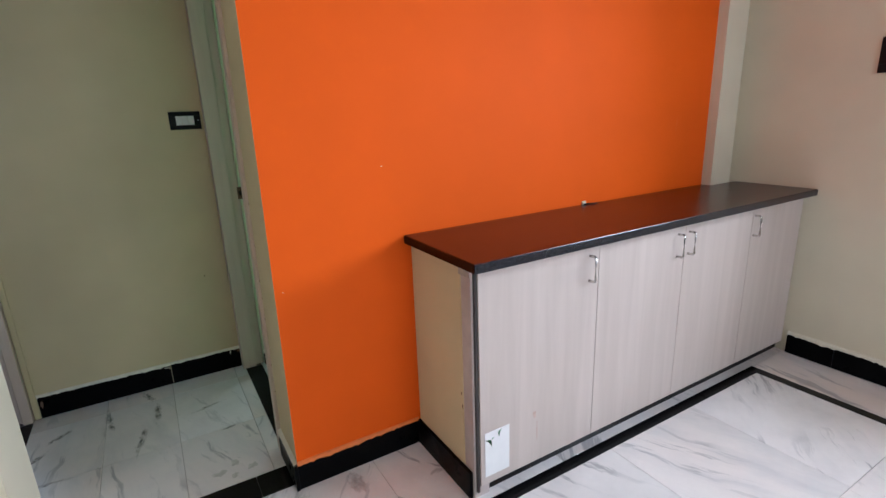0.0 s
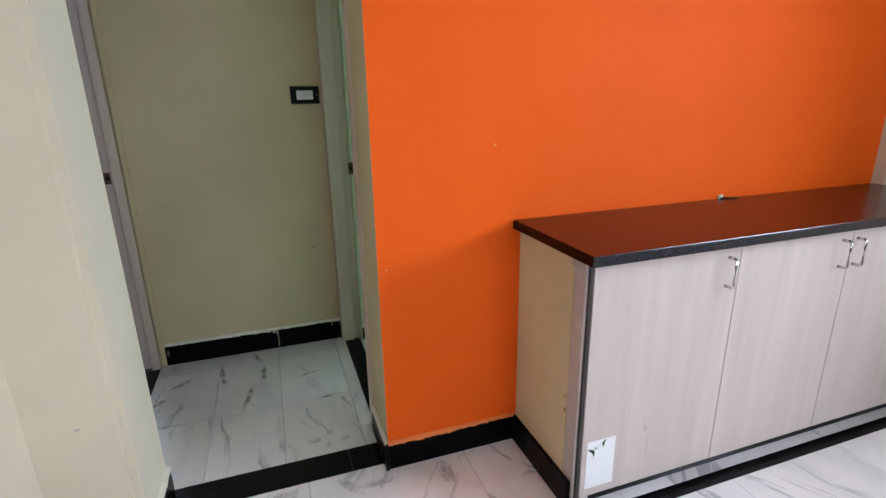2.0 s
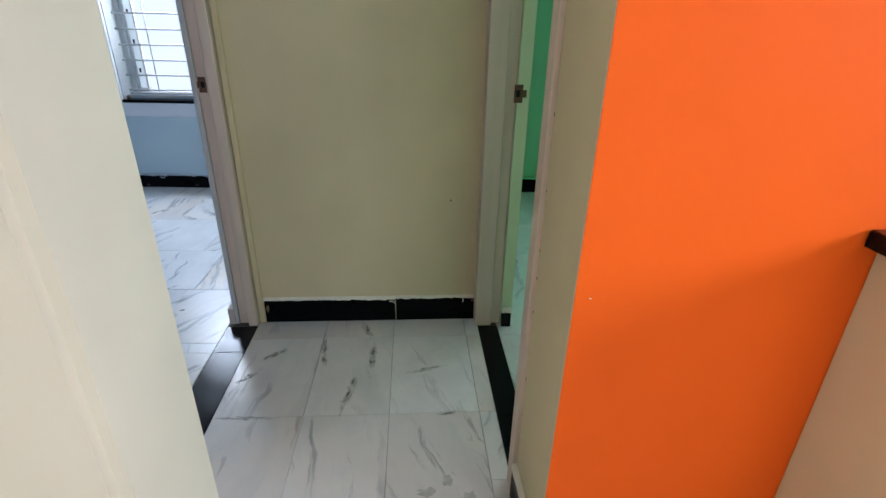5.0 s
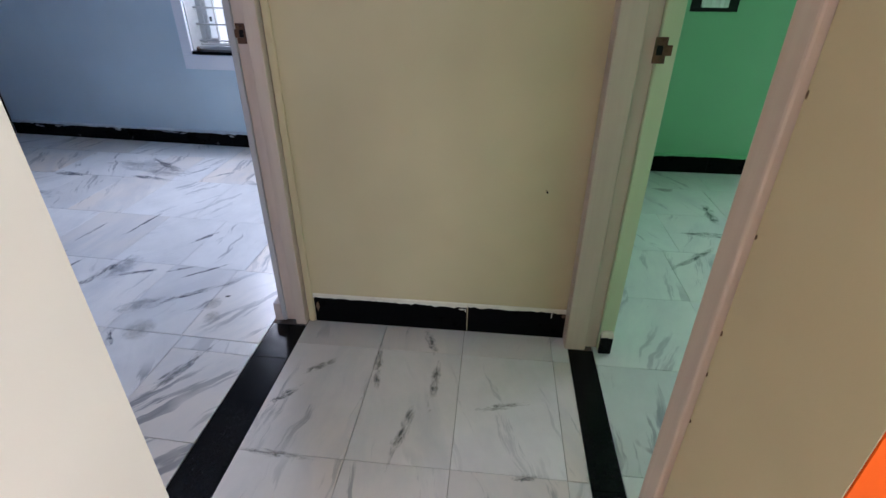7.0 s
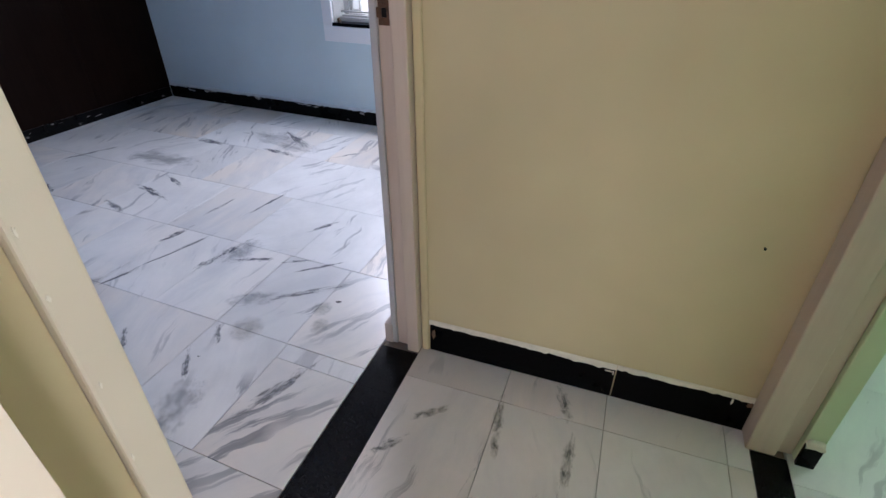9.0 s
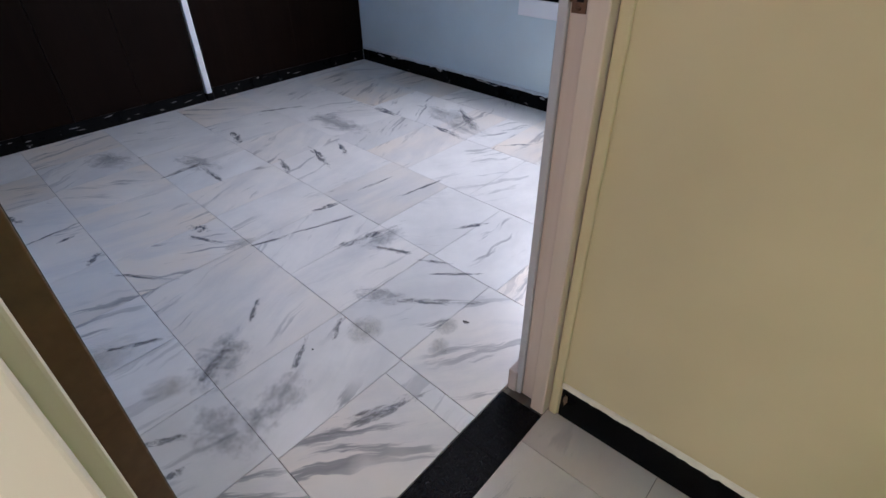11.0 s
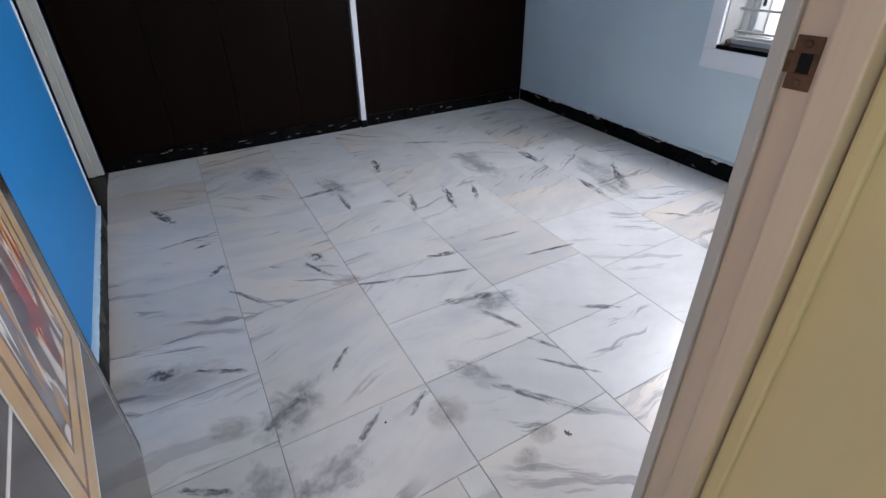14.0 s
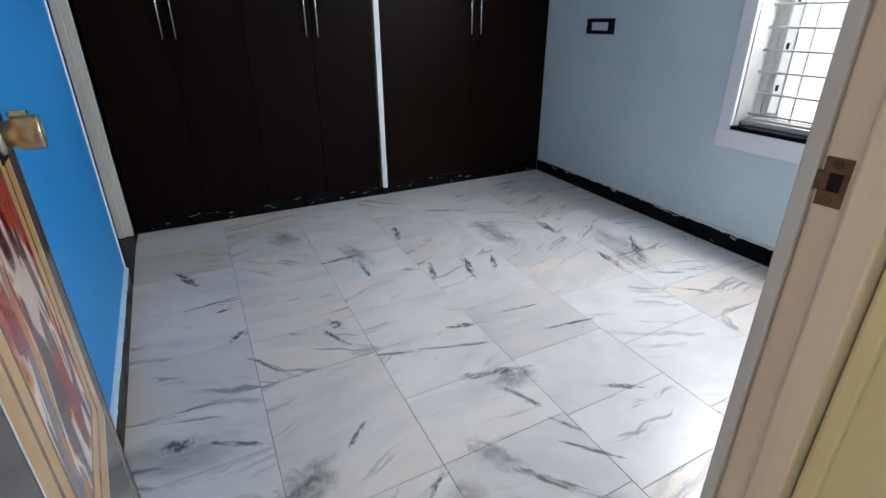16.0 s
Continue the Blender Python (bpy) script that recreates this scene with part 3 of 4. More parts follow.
def strike_plate(m, label):
    """A strike plate in its own plane: x across, z up, y out of the frame."""
    root = holder("strike_plate", label, "door hardware")
    root.matrix_world = m
    bm = boxes((-0.016, 0, -0.032, 0.016, 0.002, -0.012), (-0.016, 0, 0.012, 0.016, 0.002, 0.032), (-0.016, 0, -0.012, -0.009, 0.002, 0.012), (0.007, 0, -0.012, 0.016, 0.002, 0.012), bevel=0.0006)
    part("plate", bm, M_RUST, root)
    # solid black block in place of the shade inside the bolt hole
    part("hole_shade", boxes((-0.009, -0.006, -0.012, 0.007, 0.0004, 0.012)), M_BLACK, root, "black block for the shade in the bolt hole")
    bm = boxes((0.016, -0.004, -0.013, 0.030, 0.0022, 0.013), bevel=0.001)
    part("lip", bm, M_RUST, root, "bent rusty lip")
    for z in (-0.023, 0.023):
        bm = add_lathe(bmesh.new(), [(0.0048, 0.0), (0.0046, 0.0012), (0.0025, 0.002)], Matrix.Translation((0, 0.0018, z)) @ Matrix.Rotation(radians(-90), 4, "X"), 14)
        add_box(bm, -0.004, 0.0036, z - 0.0005, 0.004, 0.0041, z + 0.0005)
        part("screw", bm, M_RUST, root, "dull screw head")
    return root


strike_plate(pose(-1.038, 1.1755, 1.02, 0, 0, 180) @ Matrix.Diagonal((0.85, 1, 0.85, 1)), "rusty steel strike plate on the blue room frame")
strike_plate(pose(0.107, 1.1257, 1.005, 0, 0, 180) @ Matrix.Diagonal((-1, 1, 1, 1)), "rusty steel strike plate on the green room frame")

# chipped wood block at the foot of the blue room frame
thing("frame_foot_block", boxes((-1.100, 1.166, 0.003, -1.0715, 1.225, 0.082), bevel=0.004), M_PUTTY, "chipped grey mortar stub at the frame's foot", "trim", "structure")

# ---- lobby fittings ----


def switch_plate(m, w, h, mods, label, mark=False):
    """Black modular switch plate: x across, z up, y out of the wall."""
    root = holder("switch_plate", label, "light switch")
    root.matrix_world = m
    t = 0.016
    part("surround", boxes((-w / 2, 0, -h / 2, w / 2, 0.010, -h * 0.26), (-w / 2, 0, h * 0.26, w / 2, 0.010, h / 2), (-w / 2, 0, -h * 0.26, -w * 0.29, 0.010, h * 0.26), (w * 0.29, 0, -h * 0.26, w / 2, 0.010, h * 0.26), bevel=0.002), M_BLACK, root)
    step = 0.58 * w / mods
    for k in range(mods):
        x0 = -0.29 * w + k * step
        part("rocker", boxes((x0 + 0.0006, 0.001, -h * 0.255, x0 + step - 0.0006, 0.0125, h * 0.255), bevel=0.0018), M_WHITE, root)
    if mark:
        part("indicator", boxes((-w * 0.42, 0.0098, -0.003, -w * 0.40, 0.0108, 0.003)), M_WHITE, root, "tiny pale indicator")
    return root


switch_plate(pose(-0.095, YB, 1.385, 0, 0, 180), 0.142, 0.086, 3, "black framed switch plate with white rockers on cream", True)
switch_plate(pose(0.915, 3.04, 1.02, 0, 0, 180), 0.262, 0.088, 6, "black framed switch plate with white rockers on green")
p = on_window_wall(0.60, 0, 1.152)
switch_plate(Matrix.Translation(p) @ Matrix.Rotation(SLANT + math.pi, 4, "Z"), 0.272, 0.098, 6, "black framed switch plate with white rockers on pale blue")
switch_plate(pose(HX1, -0.76, 1.56, 0, 0, 90), 0.24, 0.155, 5, "large black framed switch board on the cream hall wall")

lamp = holder("wall_lamp_holder", "small dark bulb holder high on the lobby wall", "lamp", (-0.40, YB, 1.99))
part("backplate", add_lathe(bmesh.new(), [(0.034, 0.0), (0.034, 0.008), (0.028, 0.014)], Matrix.Rotation(radians(90), 4, "X")), M_ALU, lamp)
part("socket", add_lathe(bmesh.new(), [(0.016, 0.0), (0.019, 0.01), (0.021, 0.045), (0.018, 0.06)], Matrix.Translation((0, -0.012, 0.0)) @ Matrix.Rotation(radians(150), 4, "X")), plain("grey_brown_bakelite", (0.16, 0.14, 0.12), 0.5), lamp)
knob = holder("wall_lamp_holder", "small pale bulb holder on the hall wall", "lamp", (HX1, -0.32, 1.90))
part("backplate", add_lathe(bmesh.new(), [(0.034, 0.0), (0.034, 0.008), (0.028, 0.014)], Matrix.Rotation(radians(-90), 4, "Y")), M_ALU, knob)
part("socket", add_lathe(bmesh.new(), [(0.016, 0.0), (0.019, 0.01), (0.021, 0.04), (0.018, 0.05)], Matrix.Translation((-0.012, 0, 0.0)) @ Matrix.Rotation(radians(-140), 4, "Y")), plain("pale_bakelite", (0.42, 0.38, 0.32), 0.5), knob)

nail = holder("wall_nail", "small dark nail in the cream wall", "nail", (-0.128, YB, 0.574))
part("shank", add_lathe(bmesh.new(), [(0.002, -0.01), (0.002, 0.006)], Matrix.Rotation(radians(90), 4, "X"), 8), M_BLACK, nail)
part("head", add_lathe(bmesh.new(), [(0.0032, 0.006), (0.003, 0.0075)], Matrix.Rotation(radians(90), 4, "X"), 10), M_BLACK, nail)


def chip(m, w, h, mat, label, seed, thick=0.0012):
    """A ragged flake lying on a surface: x across, z up, y out."""
    rnd = random.Random(seed)
    bm = bmesh.new()
    n = 17
    ring = [((w / 2) * math.cos(2 * math.pi * k / n) * rnd.uniform(0.35, 1.0), (h / 2) * math.sin(2 * math.pi * k / n) * rnd.uniform(0.35, 1.0)) for k in range(n)]
    lo = [bm.verts.new((x, 0.0, z)) for x, z in ring]
    hi = [bm.verts.new((x * 0.9, thick, z * 0.9)) for x, z in ring]
    bm.faces.new(hi)
    for k in range(n):
        bm.faces.new((lo[k], lo[(k + 1) % n], hi[(k + 1) % n], hi[k]))
    ob = thing("paint_chip", bm, mat, label, "paint chip", "", "chips and smears")
    ob.matrix_world = m
    return ob


# plaster chips and dents
for k, z in enumerate((0.62, 0.71, 0.78, 0.92, 1.08, 0.42, 0.30)):
    chip(pose(-0.0005, 0.2455, z, 0, 0, 90), 0.004, 0.008 + 0.003 * (k % 3), M_DIRT, "small dark chip on the cream edge", 40 + k)
chip(pose(HX0 + 0.118, -0.14, 0.50, 0, 0, 180), 0.03, 0.012, M_PUTTY, "grey scuff on the cream pier", 60)
chip(pose(0.43, -0.0002, 1.20, 0, 0, 180), 0.012, 0.004, M_FILL, "tiny pale fleck on the orange wall", 61)
chip(pose(0.03, -0.0002, 0.80, 0, 0, 180), 0.006, 0.004, M_FILL, "tiny pale fleck on the orange wall", 62)

# ---- the low cabinet ----
CX0, CX1, CYF, CZ = 0.533, 2.63, -0.425, 0.93
counter = holder("countertop", "polished black stone countertop on the low cabinet, orange reflection tinted into its colour", "countertop", (0, 0, CZ - 0.032))
part("slab", boxes((0.507, -0.482, 0, 2.648, -0.0565, 0.032), (0.507, -0.057, 0, 2.403, -0.001, 0.032), bevel=0.002), M_TOP, counter)
part("front_edge", boxes((0.504, -0.4848, 0.0003, 2.6475, -0.4822, 0.030), bevel=0.0008), M_EDGESTONE, counter, "black stone front edge, greyed for its sheen")
part("end_edge", boxes((0.5035, -0.482, 0.0003, 0.5068, -0.002, 0.030), bevel=0.0008), M_GRANITE, counter, "black stone end edge")
cab = holder("low_cabinet", "low cabinet with pale grained laminate doors", "cabinet", (0, 0, 0))
part("side_wall", boxes((CX0, -0.352, 0.0, CX0 + 0.07, -0.001, CZ - 0.033), bevel=0.003), M_CREAM, cab, "cream plastered side")
part("front_stile", boxes((CX0 + 0.001, -0.412, 0.0, CX0 + 0.069, -0.353, CZ - 0.033), bevel=0.003), M_PUTTY, cab, "unpainted putty grey edge")
# dark strip put in for the shade between stile and door
part("gap_shade_strip", boxes((CX0 + 0.009, -0.4235, 0.03, CX0 + 0.0185, -0.4125, CZ - 0.036)), M_EDGE, cab, "dark strip standing in for the shade of the gap")
part("carcass", boxes((CX0 + 0.071, -0.40, 0.06, CX1 + 0.018, -0.06, CZ - 0.034)), M_EDGE, cab)
part("plinth", boxes((CX0 + 0.071, -0.398, 0.002, CX1 + 0.018, -0.38, 0.059)), M_GRANITE, cab, "black stone plinth")
seams = (CX0 + 0.018, 1.112, 1.640, 2.165, CX1 + 0.012)


def bow_handle(parent, x, z0, z1, y):
    """A bent round bar standing off the door."""
    r, out = 0.0052, 0.030
    pts = [(x, y, z0), (x, y - out + 0.008, z0), (x, y - out + 0.002, z0 + 0.003), (x, y - out, z0 + 0.009), (x, y - out, z1 - 0.009), (x, y - out + 0.002, z1 - 0.003), (x, y - out + 0.008, z1), (x, y, z1)]
    part("handle", add_tube(bmesh.new(), pts, r, 10), M_STEEL, parent, "bent steel bow handle")


for k, (a, b) in enumerate(zip(seams, seams[1:])):
    d = part("door", boxes((a + 0.0015, CYF - 0.004, 0.058, b - 0.0015, CYF + 0.014, CZ - 0.036), bevel=0.0012), M_LAM, cab, "pale grained laminate door")
    hx = b - 0.050 if k in (0, 1) else a + 0.026
    if k == 3:
        hx = a + 0.018
    bow_handle(d, hx, 0.748, 0.846, CYF - 0.004)
part("skirting_stone", boxes((CX0 - 0.014, -0.405, 0.0, CX0 - 0.0005, -0.001, 0.112), bevel=0.0015), M_SKIRT, cab, "black stone skirting along the side")
part("putty_patch", boxes((CX0 - 0.0025, -0.41, 0.86, CX0 + 0.0005, -0.345, 0.896), bevel=0.001), plain("grey_filler", (0.42, 0.38, 0.33), 0.75, 0, 0.2, 30), cab, "grey filler patch under the top")
label_ob = holder("paper_sticker", "white paper sticker with green leaf marks on the cabinet door", "sticker", (0.628, CYF - 0.0055, 0.188))
part("sheet", boxes((-0.058, -0.0004, -0.098, 0.052, 0.0008, 0.086)), M_PAPER, label_ob)


def leaf_mark(x, z, w, h, turn):
    bm = bmesh.new()
    n = 8
    top = [(w * (i / n - 0.5), h * math.sin(math.pi * i / n)) for i in range(n + 1)]
    low = [(w * (i / n - 0.5), h * 0.35 * math.sin(math.pi * i / n)) for i in range(n, -1, -1)]
    c, s = math.cos(turn), math.sin(turn)
    vs = [bm.verts.new((x + c * u - s * v, -0.0010, z + s * u + c * v)) for u, v in top + low[1:-1]]
    bm.faces.new(vs)
    bmesh.ops.solidify(bm, geom=bm.faces[:], thickness=0.0003)
    return bm


part("leaf_print", leaf_mark(-0.044, 0.040, 0.045, 0.016, -0.9), M_LEAFINK, label_ob, "green printed leaf")
part("leaf_print", leaf_mark(0.012, 0.068, 0.032, 0.012, 1.2), M_LEAFINK, label_ob, "green printed leaf")
part("leaf_print", leaf_mark(-0.022, 0.052, 0.014, 0.008, 0.5), M_LEAFINK, label_ob, "green printed leaf")
chip(pose(CX0 - 0.0002, -0.347, 0.355, 0, 0, 90), 0.012, 0.024, M_DIRT, "dark chip in the cabinet's side", 71)
chip(pose(CX0 - 0.0002, -0.343, 0.405, 0, 0, 90), 0.008, 0.012, M_DIRT, "dark chip in the cabinet's side", 72)
M_STAIN = plain("reddish_water_stain", (0.50, 0.36, 0.30), 0.5, 0, 0.15, 50)
chip(pose(0.800, CYF - 0.0041, 0.27, 0, 0, 180), 0.022, 0.050, M_STAIN, "faint reddish stain on the cabinet door", 73, 0.0002)
chip(pose(0.815, CYF - 0.0041, 0.20, 0, 0, 180), 0.010, 0.110, M_STAIN, "faint reddish run mark on the cabinet door", 74, 0.0002)
clip = holder("cable_stub", "small cut cable stub behind the countertop", "cable", (1.49, -0.012, CZ))
part("sheath", add_tube(bmesh.new(), [(-0.03, 0, 0.003), (0.0, -0.004, 0.004), (0.018, -0.012, 0.004), (0.045, -0.014, 0.0035)], 0.003, 8), M_BLACK, clip)
part("wall_plug", boxes((-0.035, 0.002, 0.0, -0.012, 0.0115, 0.018), bevel=0.003), M_FILL, clip, "cream plaster plug")

# ---- the blue room's open door ----
HINGE, FREE = Vector((-1.109, 0.372, 0)), Vector((-1.903, 0.296, 0))
run = FREE - HINGE
LW = run.length
door = holder("door_1", "open brown wooden door with a glossy printed picture", "door", HINGE, "structure")
door.rotation_euler = (0, 0, math.atan2(run.y, run.x))   # local x runs to the free edge, local -y is the printed face
part("leaf", boxes((0, 0.0, 0.008, LW, 0.034, 2.03), bevel=0.002), M_DOORBROWN, door)
part("printed_sheet", boxes((0.004, -0.0012, 0.012, LW - 0.004, -0.0001, 2.026)), M_DOORGREY, door, "glossy printed grey-brown sheet")
FX0, FX1, FZ0, FZ1 = 0.20, 0.71, 0.44, 1.66


def ring(x0, x1, z0, z1, w, y0, y1):
    """A mitred picture moulding, w wide."""
    bm = bmesh.new()
    o = [(x0, z0), (x1, z0), (x1, z1), (x0, z1)]
    i = [(x0 + w, z0 + w), (x1 - w, z0 + w), (x1 - w, z1 - w), (x0 + w, z1 - w)]
    vo = [[bm.verts.new((x, y, z)) for x, z in o] for y in (y1, y0)]
    vi = [[bm.verts.new((x, y, z)) for x, z in i] for y in (y1, y0)]
    for k in range(4):
        j = (k + 1) % 4
        bm.faces.new((vo[1][k], vo[1][j], vi[1][j], vi[1][k]))
        bm.faces.new((vo[0][k], vo[0][j], vo[1][j], vo[1][k]))
        bm.faces.new((vi[0][k], vi[0][j], vi[1][j], vi[1][k]))
        bm.faces.new((vo[0][k], vo[0][j], vi[0][j], vi[0][k]))
    return bm


part("white_line", ring(FX0 - 0.006, FX1 + 0.006, FZ0 - 0.006, FZ1 + 0.006, 0.006, -0.0018, -0.0012), M_DOORLINE, door, "white printed outline")
part("gold_band", ring(FX0, FX1, FZ0, FZ1, 0.045, -0.0020, -0.0012), M_GOLD, door, "printed gold picture moulding")
part("dark_band", ring(FX0 + 0.045, FX1 - 0.045, FZ0 + 0.045, FZ1 - 0.045, 0.012, -0.0020, -0.0012), M_GOLD_D, door, "printed dark moulding line")
part("gold_band", ring(FX0 + 0.057, FX1 - 0.057, FZ0 + 0.057, FZ1 - 0.057, 0.035, -0.0020, -0.0012), M_GOLD, door, "printed gold picture moulding")
part("dark_band", ring(FX0 + 0.092, FX1 - 0.092, FZ0 + 0.092, FZ1 - 0.092, 0.008, -0.0020, -0.0012), M_GOLD_D, door, "printed dark moulding line")
part("picture", boxes((FX0 + 0.10, -0.0018, FZ0 + 0.10, FX1 - 0.10, -0.0012, FZ1 - 0.10)), M_PRINT, door, "printed orange and white flowers on dark ground")
part("white_line", boxes((0.02, -0.0018, 0.715, FX0 - 0.007, -0.0012, 0.722)), M_DOORLINE, door, "white printed line")
part("white_line", boxes((FX1 + 0.030, -0.0018, 0.03, FX1 + 0.034, -0.0012, 0.44)), M_DOORLINE, door, "white printed line")
part("white_line", boxes((0.10, -0.0018, 0.03, 0.106, -0.0012, 0.60)), M_DOORLINE, door, "white printed line")
part("edge_lipping", boxes((LW - 0.002, -0.0016, 0.01, LW + 0.0015, 0.035, 2.028)), M_EDGE, door, "dark lipping on the free edge")
lock = part("knob_rose", add_lathe(bmesh.new(), [(0.031, 0.0), (0.031, 0.005), (0.027, 0.010), (0.013, 0.013), (0.012, 0.03)], Matrix.Translation((LW - 0.130, -0.0012, 1.026)) @ Matrix.Rotation(radians(90), 4, "X")), M_BRASS, door, "aged brass rose")
part("knob", add_lathe(bmesh.new(), [(0.020, 0.010), (0.021, 0.022), (0.0245, 0.026), (0.0265, 0.036), (0.0272, 0.046), (0.0262, 0.053), (0.0270, 0.054), (0.0270, 0.058), (0.0240, 0.060), (0.010, 0.0605), (0.009, 0.059)], Matrix.Translation((LW - 0.130, -0.0012, 1.026)) @ Matrix.Rotation(radians(90), 4, "X"), 36), M_BRASS, lock, "aged brass door knob")
part("thumb_turn", boxes((LW - 0.137, -0.050, 1.050, LW - 0.123, -0.024, 1.061), bevel=0.003), M_STEEL, lock, "small steel thumb turn")
part("lock_plate", boxes((LW - 0.160, -0.0045, 0.985, LW - 0.095, -0.0012, 1.072), bevel=0.0012), M_BLACK, door, "black lock plate")
for z in (0.32, 1.02, 1.74):
    h = part("hinge", boxes((-0.0018, 0.002, z - 0.045, -0.0002, 0.031, z + 0.045)), M_RUST, door, "dark rusty hinge")
    part("hinge_pin", add_tube(bmesh.new(), [(-0.004, 0.035, z - 0.047), (-0.004, 0.035, z + 0.047)], 0.005, 10), M_RUST, h)

# ---- the side door by the wardrobe ----
bath = door_frame("door_frame_bath", "cream painted door frame beside the wardrobe", 0, 0.04, 0.08, 0.0, 0.045, 0.70, 0.745, 0.014, M_CREAM)
M_PALEGREY = paint("pale_grey_frame_paint", (0.66, 0.66, 0.62), 0.5)
for ch in bath.children:
    ch.data.materials[0] = M_PALEGREY
bath.rotation_euler = (0, 0, radians(90))
bath.location = (-3.777, 0.175, 0.002)
side_door = holder("door_2", "closed dark brown side door beside the wardrobe", "door", (-3.78, 0.085, 0.004), "structure")
part("leaf", boxes((-0.365, -0.02, 0.004, 0.365, 0.012, DH - 0.01), bevel=0.002), M_WARD, side_door)
thing("trim_corner_bead", boxes((-3.402, YBL - 0.004, 0.0, -3.392, YBL + 0.006, TOP), bevel=0.002), M_TRIM, "white corner bead at the blue wall's end", "trim", "structure")

# ---- the fitted wardrobe ----
BASE = 0.082


def wardrobe(y0, y1, cuts, pairs, label):
    root = holder("wardrobe", label, "wardrobe", (WX, y0, 0))
    n = y1 - y0
    part("carcass", boxes((-0.66, 0.002, BASE, -0.022, n - 0.002, 2.6)), M_WARD, root)
    part("plinth", boxes((-0.64, 0.002, 0.0, -0.004, n - 0.002, BASE - 0.001), bevel=0.002), M_SKIRT_WORN, root, "black stone plinth with paint smears")
    edges = [0.0] + [c - y0 for c in cuts] + [n]
    for k, (a, b) in enumerate(zip(edges, edges[1:])):
        d = part("door", boxes((-0.021, a + 0.0015, BASE + 0.002, -0.001, b - 0.0015, 2.08), bevel=0.0012), M_WARD, root, "dark brown laminate door")
        part("top_door", boxes((-0.021, a + 0.0015, 2.083, -0.001, b - 0.0015, 2.598), bevel=0.0012), M_WARD, root, "dark brown laminate loft door")
        for y in pairs:
            y -= y0
            if a < y < b:
                pts = [(-0.001, y, 1.135), (0.022, y, 1.135)]
                bm = add_tube(bmesh.new(), [(0.026, y, 1.10), (0.026, y, 1.46)], 0.0055, 12)
                add_tube(bm, pts, 0.004, 8)
                add_tube(bm, [(-0.001, y, 1.42), (0.022, y, 1.42)], 0.004, 8)
                part("handle", bm, M_STEEL, d, "slim steel bar handle")
    return root


wardrobe(0.232, 1.842, (0.634, 1.035, 1.432), (0.601, 0.667, 1.396, 1.467), "tall dark brown laminate wardrobe with four doors")
wardrobe(1.900, 3.300, (2.627,), (2.589, 2.666), "tall dark brown laminate wardrobe with two doors")
thing("wardrobe_divider", boxes((WX - 0.66, 1.852, BASE - 0.03, WX + 0.006, 1.890, 2.6), bevel=0.002), M_TRIM, "white painted upright between the wardrobes", "trim", "structure")
thing("divider_foot", boxes((WX - 0.6, 1.849, 0.0, WX + 0.008, 1.893, BASE - 0.031), bevel=0.003), M_SKIRT_WORN, "dark stone foot under the white upright", "trim", "structure")
thing("wardrobe_bulkhead", boxes((WX - 0.7, YBL + 0.002, 2.602, WX - 0.02, 3.3, TOP)), M_BLUE, "pale blue bulkhead above the wardrobe", "wall", "structure")

# ---- the grilled window ----
win = holder("window_1", "white framed window with a welded steel grille", "window", (0, 0, 0), "structure")
win.matrix_world = WM
TW = 0.075
part("surround", boxes((WU0 - TW, -0.02, WZ0 - 0.118, WU1 + TW, -0.001, WZ0 - 0.02), (WU0 - TW, -0.02, WZ0 - 0.02, WU0, -0.001, WZ1 + TW), (WU1, -0.02, WZ0 - 0.02, WU1 + TW, -0.001, WZ1 + TW), (WU0, -0.02, WZ1, WU1, -0.001, WZ1 + TW), bevel=0.003), M_TRIM, win, "flat white painted surround")
part("sill", boxes((WU0 + 0.001, -0.024, WZ0 - 0.019, WU1 - 0.001, 0.13, WZ0 + 0.002), bevel=0.002), M_GRANITE, win, "black granite sill")
part("reveal", boxes((WU0 + 0.0005, 0.0, WZ0 + 0.003, WU0 + 0.008, 0.199, WZ1), (WU1 - 0.008, 0.0, WZ0 + 0.003, WU1 - 0.0005, 0.199, WZ1), (WU0 + 0.008, 0.0, WZ1 - 0.008, WU1 - 0.008, 0.199, WZ1 - 0.0005)), M_ALU, win)
part("outer_frame", boxes((WU0 + 0.009, 0.12, WZ0 + 0.003, WU0 + 0.049, 0.18, WZ1 - 0.009), (WU1 - 0.049, 0.12, WZ0 + 0.003, WU1 - 0.009, 0.18, WZ1 - 0.009), (WU0 + 0.05, 0.12, WZ0 + 0.003, WU1 - 0.05, 0.18, WZ0 + 0.045), (WU0 + 0.05, 0.12, WZ1 - 0.05, WU1 - 0.05, 0.18, WZ1 - 0.009), bevel=0.003), M_ALU, win)
part("inner_rail", boxes((WU0 + 0.009, 0.055, WZ0 + 0.003, WU1 - 0.009, 0.075, WZ0 + 0.028), (WU0 + 0.009, 0.09, WZ0 + 0.003, WU1 - 0.009, 0.105, WZ0 + 0.04), bevel=0.002), M_ALU, win, "raised sliding track")
sash = part("open_sash", boxes((WU0 + 0.05, 0.126, WZ0 + 0.046, WU0 + 0.075, 0.15, WZ1 - 0.051), (WU0 + 0.128, 0.126, WZ0 + 0.046, WU0 + 0.140, 0.15, WZ1 - 0.051), (WU0 + 0.076, 0.126, WZ0 + 0.046, WU0 + 0.127, 0.15, WZ0 + 0.07), bevel=0.002), M_ALU, win, "white sliding sash pushed aside")
